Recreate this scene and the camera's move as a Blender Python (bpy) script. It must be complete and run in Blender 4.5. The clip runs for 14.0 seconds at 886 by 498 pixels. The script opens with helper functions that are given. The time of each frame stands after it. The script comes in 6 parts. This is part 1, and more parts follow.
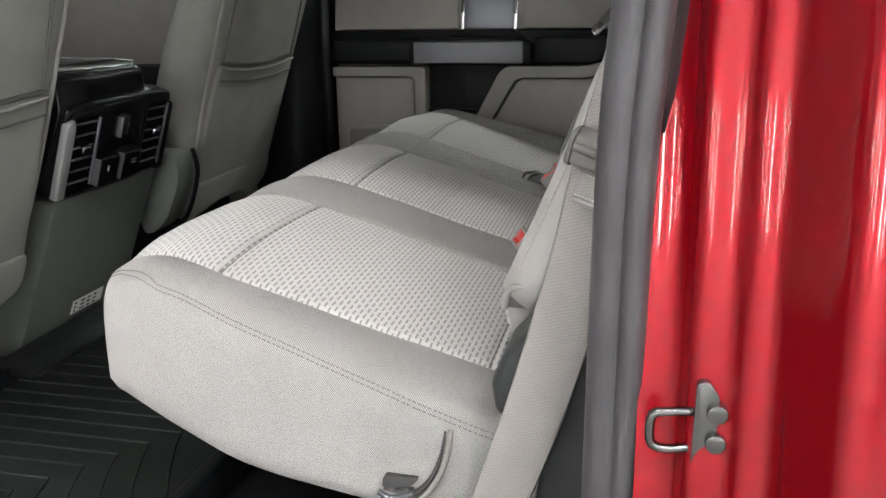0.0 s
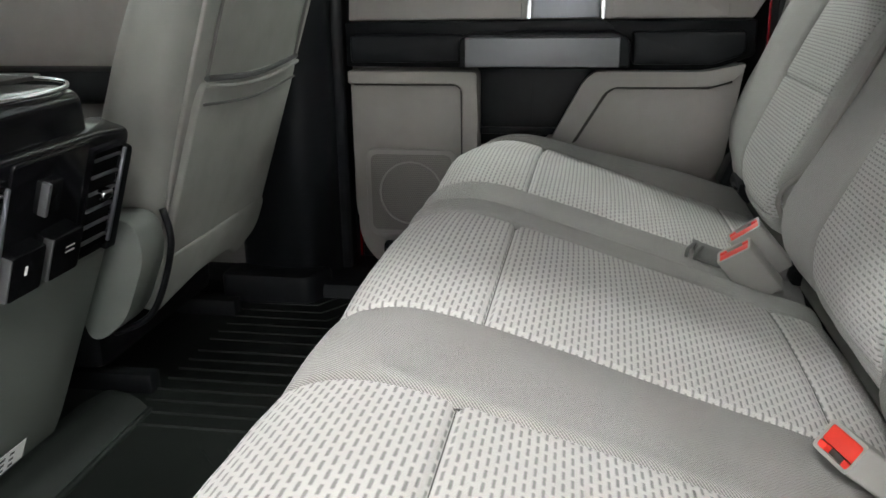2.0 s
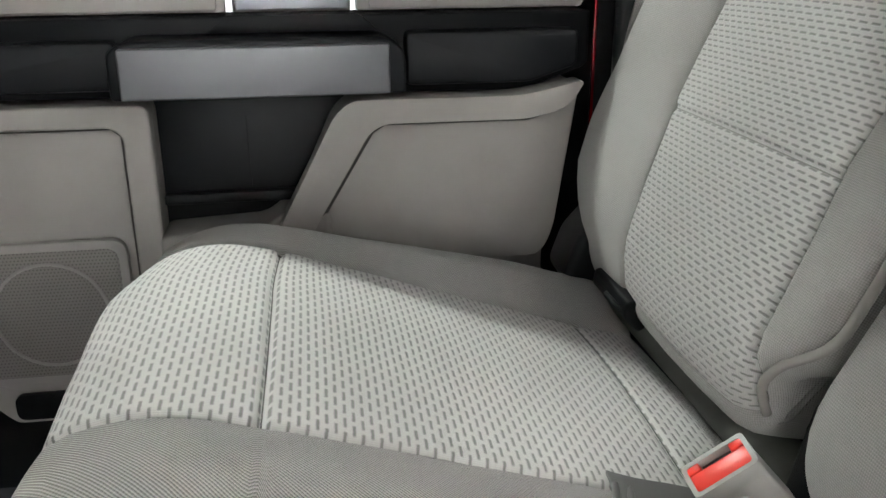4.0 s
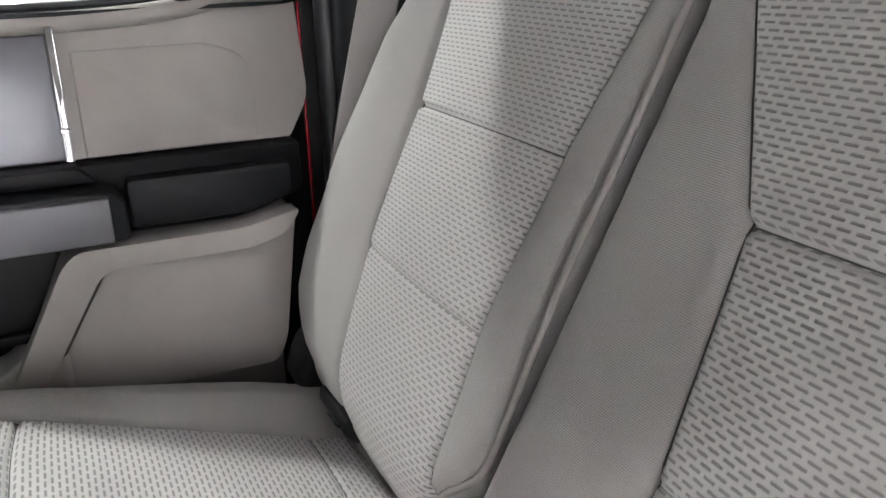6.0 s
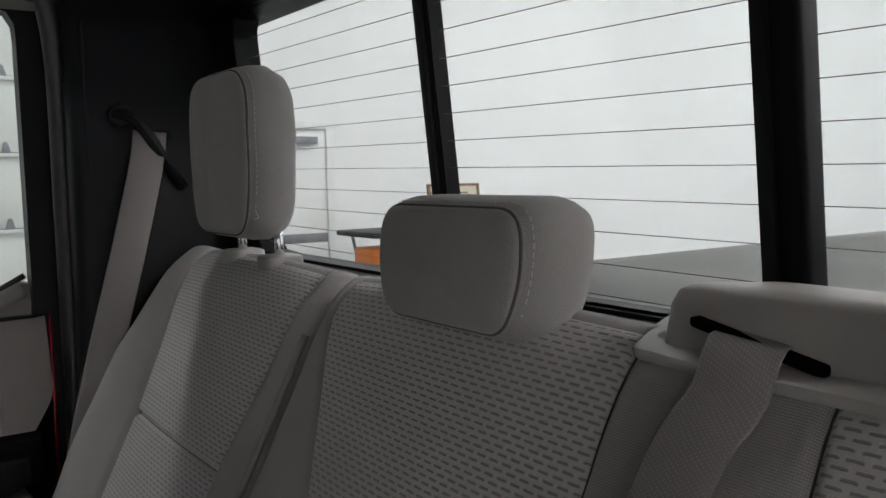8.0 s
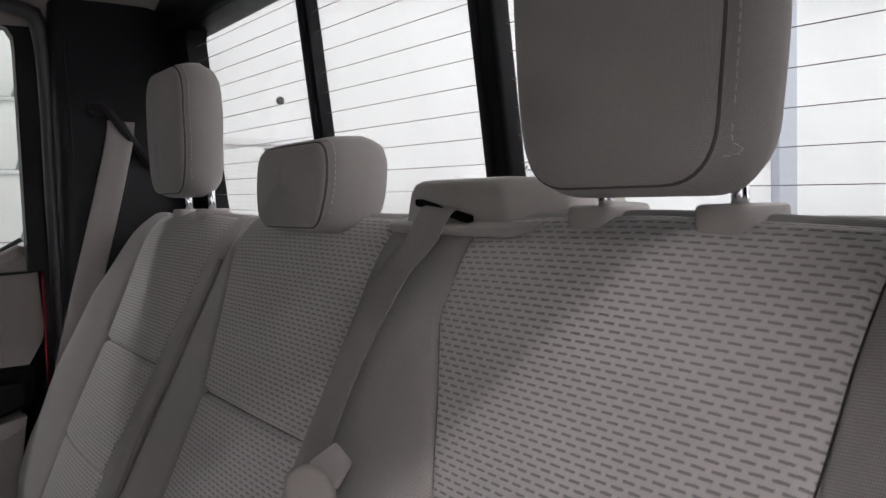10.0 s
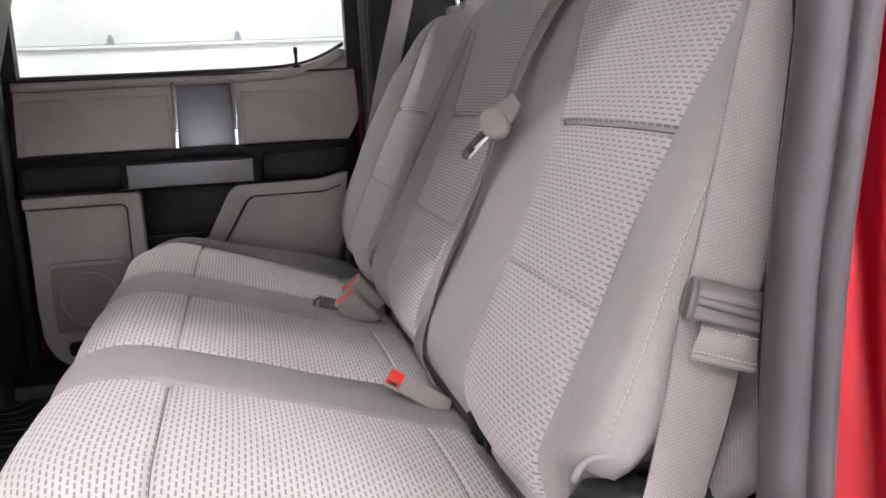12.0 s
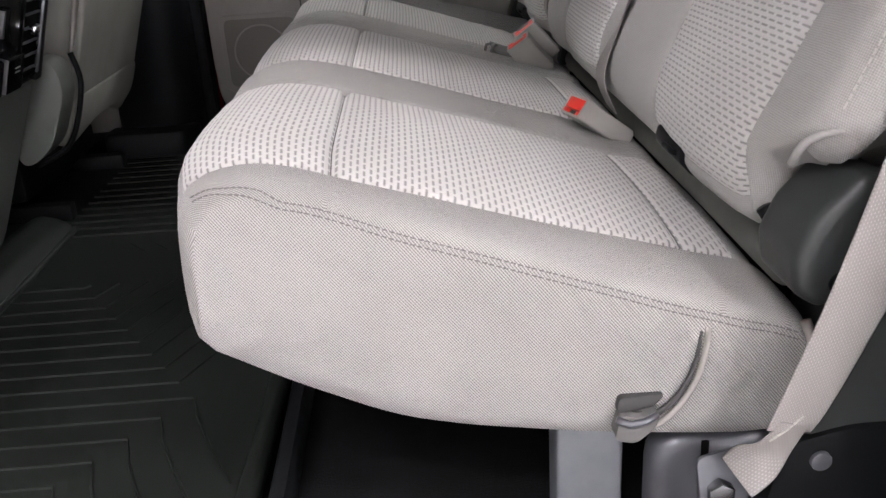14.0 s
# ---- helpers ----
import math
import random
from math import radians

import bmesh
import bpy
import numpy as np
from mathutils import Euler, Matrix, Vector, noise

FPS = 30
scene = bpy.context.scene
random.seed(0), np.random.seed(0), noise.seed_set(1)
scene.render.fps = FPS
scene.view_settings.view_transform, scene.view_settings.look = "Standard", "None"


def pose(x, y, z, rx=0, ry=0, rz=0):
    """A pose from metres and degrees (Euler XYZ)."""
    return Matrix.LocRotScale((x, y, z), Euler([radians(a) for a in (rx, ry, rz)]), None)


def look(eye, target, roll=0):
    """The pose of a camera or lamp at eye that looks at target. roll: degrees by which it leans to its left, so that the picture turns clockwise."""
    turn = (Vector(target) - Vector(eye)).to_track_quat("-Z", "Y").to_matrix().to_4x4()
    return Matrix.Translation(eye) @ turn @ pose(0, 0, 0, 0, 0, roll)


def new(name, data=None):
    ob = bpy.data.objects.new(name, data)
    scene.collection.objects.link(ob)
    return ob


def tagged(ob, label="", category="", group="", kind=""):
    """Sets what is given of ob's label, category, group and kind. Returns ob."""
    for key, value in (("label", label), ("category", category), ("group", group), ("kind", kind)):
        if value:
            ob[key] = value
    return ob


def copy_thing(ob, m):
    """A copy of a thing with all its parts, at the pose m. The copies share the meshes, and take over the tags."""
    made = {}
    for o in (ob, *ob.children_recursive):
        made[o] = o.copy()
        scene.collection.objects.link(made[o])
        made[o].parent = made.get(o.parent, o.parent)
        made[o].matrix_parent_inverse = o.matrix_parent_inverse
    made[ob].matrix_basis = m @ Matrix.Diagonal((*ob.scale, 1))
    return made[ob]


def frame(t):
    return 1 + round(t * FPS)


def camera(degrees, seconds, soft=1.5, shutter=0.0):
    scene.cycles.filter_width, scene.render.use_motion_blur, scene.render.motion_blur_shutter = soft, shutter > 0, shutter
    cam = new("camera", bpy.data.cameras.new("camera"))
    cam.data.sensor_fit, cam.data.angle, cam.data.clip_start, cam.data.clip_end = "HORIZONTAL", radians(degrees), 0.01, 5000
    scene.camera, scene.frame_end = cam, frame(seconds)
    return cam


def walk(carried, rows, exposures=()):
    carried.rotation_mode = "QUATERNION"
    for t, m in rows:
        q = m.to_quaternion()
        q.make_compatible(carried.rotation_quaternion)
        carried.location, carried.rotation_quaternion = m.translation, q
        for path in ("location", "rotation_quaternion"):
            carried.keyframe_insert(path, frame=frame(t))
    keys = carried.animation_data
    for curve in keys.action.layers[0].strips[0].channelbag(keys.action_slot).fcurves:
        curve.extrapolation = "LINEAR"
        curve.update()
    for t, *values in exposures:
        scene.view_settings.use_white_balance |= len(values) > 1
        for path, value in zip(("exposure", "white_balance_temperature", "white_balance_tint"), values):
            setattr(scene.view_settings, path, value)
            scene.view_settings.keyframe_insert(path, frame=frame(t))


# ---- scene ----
# ---- camera and its walk ----
cam = camera(54.6, 14.0)
PATH = [
    (0, (0.632, -0.618, 0.879), (0.181, 1.25, 0.327), -1.0),
    (0.5, (0.485, -0.519, 0.849), (0.001, 1.344, 0.305), -0.6),
    (1, (0.396, -0.406, 0.838), (-0.089, 1.452, 0.278), -0.8),
    (1.5, (0.347, -0.216, 0.855), (-0.087, 1.649, 0.275), -1.2),
    (2, (0.285, -0.062, 0.887), (-0.047, 1.816, 0.286), -0.9),
    (2.5, (0.218, 0.13, 0.923), (0.032, 2.025, 0.309), -0.1),
    (2.7, (0.21, 0.208, 0.939), (0.093, 2.104, 0.313), 0.3),
    (4.8, (0.274, 0.668, 0.857), (0.788, 2.469, 0.156), -0.6),
    (5, (0.281, 0.659, 0.89), (0.85, 2.441, 0.183), -0.4),
    (5.5, (0.293, 0.593, 0.987), (0.966, 2.331, 0.262), -1.6),
    (6, (0.293, 0.507, 1.035), (1.057, 2.234, 0.376), -1.7),
    (6.5, (0.302, 0.435, 1.086), (1.156, 2.159, 0.539), -1.7),
    (7, (0.325, 0.372, 1.13), (1.27, 2.09, 0.732), -1.2),
    (7.5, (0.338, 0.3, 1.168), (1.395, 1.979, 0.92), -1.0),
    (8, (0.357, 0.238, 1.177), (1.49, 1.877, 1.001), -1.1),
    (8.5, (0.36, 0.155, 1.185), (1.561, 1.746, 1.02), -1.3),
    (8.7, (0.354, 0.118, 1.176), (1.566, 1.703, 1.04), -0.6),
    (10.8, (0.308, -0.301, 1.044), (1.239, 1.467, 0.956), -2.6),
    (11, (0.286, -0.36, 1.027), (1.139, 1.448, 0.958), -2.3),
    (11.5, (0.296, -0.425, 0.955), (0.912, 1.473, 0.81), -2.3),
    (12, (0.302, -0.506, 0.925), (0.741, 1.41, 0.553), -2.7),
    (12.5, (0.298, -0.547, 0.917), (0.641, 1.353, 0.396), -2.6),
    (13, (0.289, -0.536, 0.904), (0.565, 1.35, 0.3), -2.2),
    (13.5, (0.284, -0.522, 0.874), (0.481, 1.355, 0.21), -2.6),
    (14, (0.273, -0.48, 0.815), (0.323, 1.362, 0.037), -3.6),
]
EXPOSURES = [(0, 0.95, 6480, 6), (0.5, 0.9, 6480, 4), (1.0, 1.0, 6460, 4), (1.5, 1.14, 6450, 4), (2.0, 1.42, 6450, 3), (2.5, 1.78, 6450, 2), (5.0, 2.1, 6500, 9), (6.0, 2.15, 6450, 13), (6.5, 1.7, 6450, 14), (7.0, 1.05, 6500, 13), (7.5, 0.55, 6500, 13), (8.5, -0.12, 6500, 14), (11.0, 0.75, 6580, 20), (11.5, 0.88, 6550, 19), (12.0, 1.2, 6520, 19), (13.0, 1.15, 6500, 17), (14, 1.0, 6480, 14)]
walk(cam, [(t, look(eye, target, roll)) for t, eye, target, roll in PATH], EXPOSURES)

# ---- world and shop lights ----
FLOOR, GROUND = 0.29, -0.35
world = bpy.data.worlds.new("world")
scene.world = world
world.use_nodes = True
world.node_tree.nodes["Background"].inputs[0].default_value = (0.9, 0.95, 1.0, 1)
world.node_tree.nodes["Background"].inputs[1].default_value = 0.25

TUBE = 54.0          # fixtures over the door wall
TUBE_OPEN = 84.0     # older fixtures on the open door side
TUBE_BACK = 48.0     # dimmer row near the back wall
# strength of the bars added for streaks on the red jamb
BAR = 50.0


# ---- materials ----
def material(name, colour, rough=0.6, metal=0.0, spec=0.5):
    m = bpy.data.materials.new(name)
    m.use_nodes = True
    b = m.node_tree.nodes["Principled BSDF"]
    b.inputs["Base Color"].default_value = (*colour, 1)
    b.inputs["Roughness"].default_value = rough
    b.inputs["Metallic"].default_value = metal
    b.inputs["Specular IOR Level"].default_value = spec
    return m


class Graph:
    """Small helper that strings shader nodes together."""

    def __init__(self, m):
        self.tree = m.node_tree
        self.shader = self.tree.nodes["Principled BSDF"]

    def node(self, kind):
        return self.tree.nodes.new(kind)

    def put(self, socket, v):
        if isinstance(v, bpy.types.NodeSocket):
            self.tree.links.new(v, socket)
        else:
            socket.default_value = v

    def math(self, op, a, b=0.0, c=0.0):
        n = self.node("ShaderNodeMath")
        n.operation = op
        for i, v in enumerate((a, b, c)):
            self.put(n.inputs[i], v)
        return n.outputs[0]

    def coords(self, which):
        return self.node("ShaderNodeTexCoord").outputs[which]

    def split(self, v):
        n = self.node("ShaderNodeSeparateXYZ")
        self.put(n.inputs[0], v)
        return n.outputs

    def noise(self, vec, scale, detail=3.0, rough=0.55):
        n = self.node("ShaderNodeTexNoise")
        self.put(n.inputs["Vector"], vec)
        n.inputs["Scale"].default_value, n.inputs["Detail"].default_value, n.inputs["Roughness"].default_value = scale, detail, rough
        return n.outputs[0]

    def ramp(self, v, a, b, lo=0.0, hi=1.0):
        n = self.node("ShaderNodeMapRange")
        n.interpolation_type = "SMOOTHSTEP"
        for i, s in enumerate((v, a, b, lo, hi)):
            self.put(n.inputs[i], s)
        return n.outputs[0]

    def mix(self, f, a, b):
        n = self.node("ShaderNodeMix")
        n.data_type = "RGBA"
        self.put(n.inputs[0], f)
        for i, v in ((6, a), (7, b)):
            self.put(n.inputs[i], v if isinstance(v, bpy.types.NodeSocket) else (*v, 1))
        return n.outputs[2]

    def bump(self, height, dist, strength=1.0):
        n = self.node("ShaderNodeBump")
        n.inputs["Strength"].default_value, n.inputs["Distance"].default_value = strength, dist
        self.put(n.inputs["Height"], height)
        self.tree.links.new(n.outputs[0], self.shader.inputs["Normal"])

    def base(self, v):
        self.put(self.shader.inputs["Base Color"], v)

    def rough(self, v):
        self.put(self.shader.inputs["Roughness"], v)


def speckled(name, colour, rough, metal=0.0, grain=900.0, depth=0.0003, vary=0.12, spec=0.5, patch=14.0):
    """A moulded or painted surface: fine grain relief and slow changes of tone."""
    m = material(name, colour, rough, metal, spec)
    g = Graph(m)
    o = g.coords("Object")
    slow, fine = g.noise(o, patch, 4), g.noise(o, grain, 2)
    dark = tuple(c * (1 - vary) for c in colour)
    lite = tuple(min(1, c * (1 + vary)) for c in colour)
    g.base(g.mix(g.ramp(slow, 0.3, 0.7), dark, lite))
    g.rough(g.math("MULTIPLY_ADD", slow, 0.16, rough - 0.08))
    g.bump(fine, depth, 0.6)
    return m


def plain_cloth(name, colour, contrast=0.26, relief=0.0004):
    """Twill cloth with a fine diagonal rib."""
    m = material(name, colour, 0.92, 0.0, 0.15)
    g = Graph(m)
    u, v, _ = g.split(g.coords("UV"))
    rib = g.math("SINE", g.math("MULTIPLY", g.math("MULTIPLY_ADD", v, 0.8, u), 2 * math.pi / 0.0023))
    cross = g.math("SINE", g.math("MULTIPLY", g.math("MULTIPLY_ADD", u, -0.9, v), 2 * math.pi / 0.0030))
    h = g.math("MULTIPLY_ADD", cross, 0.22, rib)
    o = g.coords("Object")
    slow = g.noise(o, 9.0, 4)
    fuzz = g.noise(o, 1500.0, 2)
    tone = g.math("ADD", g.math("MULTIPLY", h, contrast), g.math("MULTIPLY_ADD", slow, 0.35, 0.33))
    tone = g.math("MULTIPLY_ADD", fuzz, 0.2, g.math("SUBTRACT", tone, 0.1))
    g.base(g.mix(tone, tuple(c * 0.50 for c in colour), tuple(c * 1.42 for c in colour)))
    g.bump(h, relief, 0.8)
    g.shader.inputs["Sheen Weight"].default_value = 0.25
    g.shader.inputs["Sheen Roughness"].default_value = 0.6
    return m


def woven_cloth(name, colour, period=0.0145, row=0.0058, slot_shade=0.46):
    """Light cloth with staggered slots between the raised floats; the slots' shade is painted dark in the colour."""
    m = material(name, colour, 0.88, 0.0, 0.2)
    g = Graph(m)
    u, v, _ = g.split(g.coords("UV"))
    o = g.coords("Object")
    wob = g.math("MULTIPLY_ADD", g.noise(o, 420.0, 1), 0.0007, -0.00035)
    r = g.math("DIVIDE", g.math("ADD", v, wob), row)
    fl = g.math("FLOOR", r)
    fv = g.math("SUBTRACT", g.math("SUBTRACT", r, fl), 0.5)
    par = g.math("MODULO", fl, 2.0)
    fu = g.math("SUBTRACT", g.math("FRACT", g.math("MULTIPLY_ADD", par, 0.5, g.math("DIVIDE", g.math("ADD", u, wob), period))), 0.5)
    a = g.ramp(g.math("ABSOLUTE", fu), 0.27, 0.41, 1.0, 0.0)
    b = g.ramp(g.math("ABSOLUTE", fv), 0.06, 0.28, 1.0, 0.0)
    slot = g.math("MULTIPLY", a, b)
    thread = g.math("SINE", g.math("MULTIPLY", u, 2 * math.pi / 0.0013))
    slow = g.noise(o, 10.0, 3)
    body = g.mix(g.math("MULTIPLY_ADD", thread, 0.12, g.math("MULTIPLY_ADD", slow, 0.4, 0.3)), tuple(c * 0.8 for c in colour), tuple(min(1, c * 1.16) for c in colour))
    # shade inside the sunk slots, mixed into the base colour
    g.base(g.mix(slot, body, tuple(c * slot_shade for c in colour)))
    h = g.math("MULTIPLY_ADD", thread, 0.08, g.math("SUBTRACT", 1.0, slot))
    g.bump(h, 0.0009, 0.8)
    g.shader.inputs["Sheen Weight"].default_value = 0.2
    return m


def webbing(name, colour):
    """Seat belt webbing: herringbone ribs along the strap."""
    m = material(name, colour, 0.55, 0.0, 0.4)
    g = Graph(m)
    u, v, _ = g.split(g.coords("UV"))
    r = g.math("DIVIDE", u, 0.0020)
    fl = g.math("FLOOR", r)
    fu = g.math("SUBTRACT", g.math("SUBTRACT", r, fl), 0.5)
    slip = g.math("MULTIPLY", fl, 0.37)
    fv = g.math("SUBTRACT", g.math("FRACT", g.math("ADD", g.math("DIVIDE", v, 0.0030), slip)), 0.5)
    fleck = g.math("MULTIPLY", g.ramp(g.math("ABSOLUTE", fu), 0.08, 0.26, 1.0, 0.0), g.ramp(g.math("ABSOLUTE", fv), 0.14, 0.34, 1.0, 0.0))
    slow = g.noise(g.coords("Object"), 30.0, 3)
    body = g.mix(slow, tuple(c * 0.80 for c in colour), tuple(c * 0.95 for c in colour))
    g.base(g.mix(fleck, body, tuple(min(1, c * 1.28) for c in colour)))
    g.bump(fleck, 0.0004, 0.6)
    return m


def perforated(name, colour, pitch=0.004):
    """Moulded plastic with a field of tiny dents, whose hole shade is painted into the colour."""
    m = material(name, colour, 0.55)
    g = Graph(m)
    x, _, z = g.split(g.coords("Object"))
    r = g.math("DIVIDE", z, pitch)
    odd = g.math("MODULO", g.math("FLOOR", r), 2.0)
    fx = g.math("SUBTRACT", g.math("FRACT", g.math("MULTIPLY_ADD", odd, 0.5, g.math("DIVIDE", x, pitch))), 0.5)
    fz = g.math("SUBTRACT", g.math("FRACT", r), 0.5)
    d = g.math("SQRT", g.math("ADD", g.math("MULTIPLY", fx, fx), g.math("MULTIPLY", fz, fz)))
    hole = g.ramp(d, 0.22, 0.32, 1.0, 0.0)
    g.base(g.mix(hole, colour, tuple(c * 0.6 for c in colour)))
    g.bump(g.math("SUBTRACT", 1.0, hole), 0.0003)
    return m


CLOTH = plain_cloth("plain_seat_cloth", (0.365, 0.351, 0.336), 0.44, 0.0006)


def canvas_cloth(name, colour, dotted=0.26):
    """Dense flat cloth: a faint dotted weave under irregular fuzz."""
    m = material(name, colour, 0.93, 0.0, 0.12)
    g = Graph(m)
    u, v, _ = g.split(g.coords("UV"))
    o = g.coords("Object")
    dots = g.math("MULTIPLY", g.math("SINE", g.math("MULTIPLY", g.math("ADD", u, v), 2 * math.pi / 0.0032)), g.math("SINE", g.math("MULTIPLY", g.math("SUBTRACT", u, v), 2 * math.pi / 0.0032)))
    fuzz = g.noise(o, 700.0, 3, 0.7)
    slow = g.noise(o, 8.0, 4)
    tone = g.math("MULTIPLY_ADD", fuzz, 0.5, g.math("MULTIPLY_ADD", slow, 0.35, 0.07))
    tone = g.math("MULTIPLY_ADD", dots, dotted, tone)
    g.base(g.mix(tone, tuple(c * 0.66 for c in colour), tuple(c * 1.34 for c in colour)))
    g.bump(g.math("MULTIPLY_ADD", dots, dotted * 2.4, fuzz), 0.0005, 0.6)
    g.shader.inputs["Sheen Weight"].default_value = 0.2
    return m


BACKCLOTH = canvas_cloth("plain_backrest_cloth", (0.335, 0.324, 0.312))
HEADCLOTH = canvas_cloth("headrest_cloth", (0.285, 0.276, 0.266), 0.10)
# slot shade is painted at a different depth for cushion and backrest
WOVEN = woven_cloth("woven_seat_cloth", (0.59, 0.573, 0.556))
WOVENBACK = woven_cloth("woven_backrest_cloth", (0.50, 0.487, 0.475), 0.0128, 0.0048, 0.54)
# near-black for the painted shade inside slots, holes and vents
HOLE = material("hole_shade", (0.004, 0.004, 0.004), 0.9, 0.0, 0.05)
CHARCOAL = speckled("charcoal_plastic", (0.030, 0.033, 0.033), 0.40, grain=1400, depth=0.0004, vary=0.12, spec=0.4)
DARKMETAL = material("zinc_striker_steel", (0.17, 0.168, 0.165), 0.22, 1.0)
GREYSTEEL = speckled("dark_grey_steel", (0.11, 0.112, 0.125), 0.35, 0.4, grain=900, depth=0.0002, vary=0.15)
BACKVINYL = speckled("front_seat_cloth", (0.245, 0.241, 0.225), 0.8, grain=1300, depth=0.0003, vary=0.07, spec=0.2)
PIPING = material("piping", (0.27, 0.255, 0.24), 0.85)
THREAD = material("thread", (0.44, 0.42, 0.39), 0.8)
# seam and crease cords, darkened to carry the shade of the sewn grooves
SEAMSHADE = material("seam_shade_thread", (0.085, 0.081, 0.078), 0.9)
STITCH = material("seat_stitch", (0.19, 0.182, 0.174), 0.9)
SOFTCREASE = material("faint_crease_shade", (0.30, 0.29, 0.28), 0.9)
CREASE = material("crease_thread", (0.11, 0.106, 0.102), 0.9)
ZINC = material("zinc_plated_steel", (0.22, 0.22, 0.23), 0.25, 1.0)
TAN = speckled("warm_grey_moulded_plastic", (0.290, 0.270, 0.255), 0.5, grain=1500, depth=0.0002, vary=0.05, spec=0.4)
GREYPLASTIC = speckled("light_grey_plastic", (0.345, 0.332, 0.312), 0.5, grain=1500, depth=0.00015, vary=0.05)
BLACK = speckled("black_moulded_plastic", (0.0065, 0.007, 0.008), 0.42, grain=1600, depth=0.00015, vary=0.15, spec=0.11)
SOFTBLACK = speckled("dark_trim_plastic", (0.0085, 0.0093, 0.011), 0.45, grain=1200, depth=0.0003, vary=0.12, spec=0.18)
RUBBER = speckled("black_rubber", (0.018, 0.019, 0.022), 0.42, grain=800, depth=0.0002, vary=0.2)
MAT = speckled("rubber_floor_mat", (0.0095, 0.0116, 0.0102), 0.56, grain=700, depth=0.0006, vary=0.25, patch=6, spec=0.26)
CARPET = speckled("black_carpet", (0.0045, 0.0045, 0.005), 0.95, grain=500, depth=0.002, vary=0.3, spec=0.1)
SATIN = speckled("satin_silver_plastic", (0.20, 0.205, 0.225), 0.40, 0.6, grain=2500, depth=0.0001, vary=0.04)
GRIPFACE = speckled("dull_silver_plastic", (0.15, 0.152, 0.162), 0.42, 0.35, grain=2500, depth=0.0001, vary=0.04)
LATCHGREY = speckled("dark_warm_grey_plastic", (0.135, 0.127, 0.121), 0.36, grain=1500, depth=0.0002, vary=0.08)
SEALGREY = speckled("dark_grey_rubber", (0.062, 0.058, 0.063), 0.42, grain=800, depth=0.0002, vary=0.15)
CHROME = material("chrome", (0.85, 0.86, 0.88), 0.08, 1.0)
STEEL = speckled("painted_steel_bracket", (0.24, 0.25, 0.275), 0.4, 0.5, grain=900, depth=0.0002, vary=0.12)
RED = material("red_metallic_paint", (0.55, 0.006, 0.014), 0.24, 0.6)
RED.node_tree.nodes["Principled BSDF"].inputs["Specular IOR Level"].default_value = 0.08
RED.node_tree.nodes["Principled BSDF"].inputs["Coat Weight"].default_value = 0.85
RED.node_tree.nodes["Principled BSDF"].inputs["Coat Roughness"].default_value = 0.06
_g = Graph(RED)
_g.base(_g.mix(_g.noise(_g.coords("Object"), 2600.0, 1), (0.32, 0.0035, 0.010), (0.365, 0.005, 0.014)))
BUTTON = material("red_button", (0.75, 0.045, 0.03), 0.35)
BELT = webbing("belt_webbing", (0.285, 0.266, 0.258))
HEADLINER = speckled("grey_headliner_felt", (0.34, 0.33, 0.31), 0.95, grain=900, depth=0.0008, vary=0.06, spec=0.1)
WALLPAINT = speckled("white_wall_paint", (0.85, 0.86, 0.87), 0.7, grain=60, depth=0.001, vary=0.02, patch=0.7)
DOORPAINT = speckled("white_painted_steel", (0.78, 0.79, 0.79), 0.45, grain=300, depth=0.0003, vary=0.03, patch=1.5)
CONCRETE = speckled("grey_concrete", (0.27, 0.27, 0.265), 0.45, grain=60, depth=0.001, vary=0.12, patch=1.2)
VINYL = speckled("grey_vinyl_cover", (0.30, 0.30, 0.29), 0.42, grain=900, depth=0.0003, vary=0.06, patch=4)
DOORSECTION = speckled("pale_green_grey_steel", (0.62, 0.65, 0.63), 0.45, grain=300, depth=0.0003, vary=0.03, patch=1.5)
COLUMN = speckled("pale_blue_grey_paint", (0.50, 0.53, 0.60), 0.6, grain=200, depth=0.0004, vary=0.04, patch=1.0)
TAB = speckled("grey_moulded_tab", (0.12, 0.118, 0.115), 0.5, vary=0.1)
STICKER = material("white_sticker", (0.78, 0.78, 0.76), 0.5)
# print and dark parts, also the painted shade of slots and recesses
INKSHADE = material("dark_ink_and_shade", (0.05, 0.05, 0.05), 0.7)
WOOD = speckled("brown_wood", (0.22, 0.13, 0.07), 0.5, grain=200, depth=0.0005, vary=0.25)
PAPER = speckled("cream_paper", (0.68, 0.62, 0.5), 0.8, vary=0.08, patch=8)
ORANGE = material("orange_plastic", (0.75, 0.2, 0.03), 0.5)
ROLL = speckled("grey_green_felt", (0.125, 0.128, 0.118), 0.9, grain=900, depth=0.0006, vary=0.1, spec=0.1)
HEATLINE = material("heater_line", (0.10, 0.09, 0.09), 0.6)

BRIGHTSATIN = speckled("bright_satin_plastic", (0.42, 0.42, 0.42), 0.38, 0.5, grain=2500, depth=0.0001, vary=0.05)
CONSOLEGREY = speckled("grey_console_plastic", (0.128, 0.138, 0.126), 0.5, grain=1300, depth=0.0002, vary=0.06)
SATINDARK = speckled("dark_satin_plastic", (0.12, 0.12, 0.125), 0.35, 0.3, vary=0.05)
GLOSSBLACK = material("gloss_black_plastic", (0.006, 0.006, 0.007), 0.16, 0.0, 0.35)
GLASS = bpy.data.materials.new("clear_window_glass")
GLASS.use_nodes = True
_t = GLASS.node_tree
_t.nodes.clear()
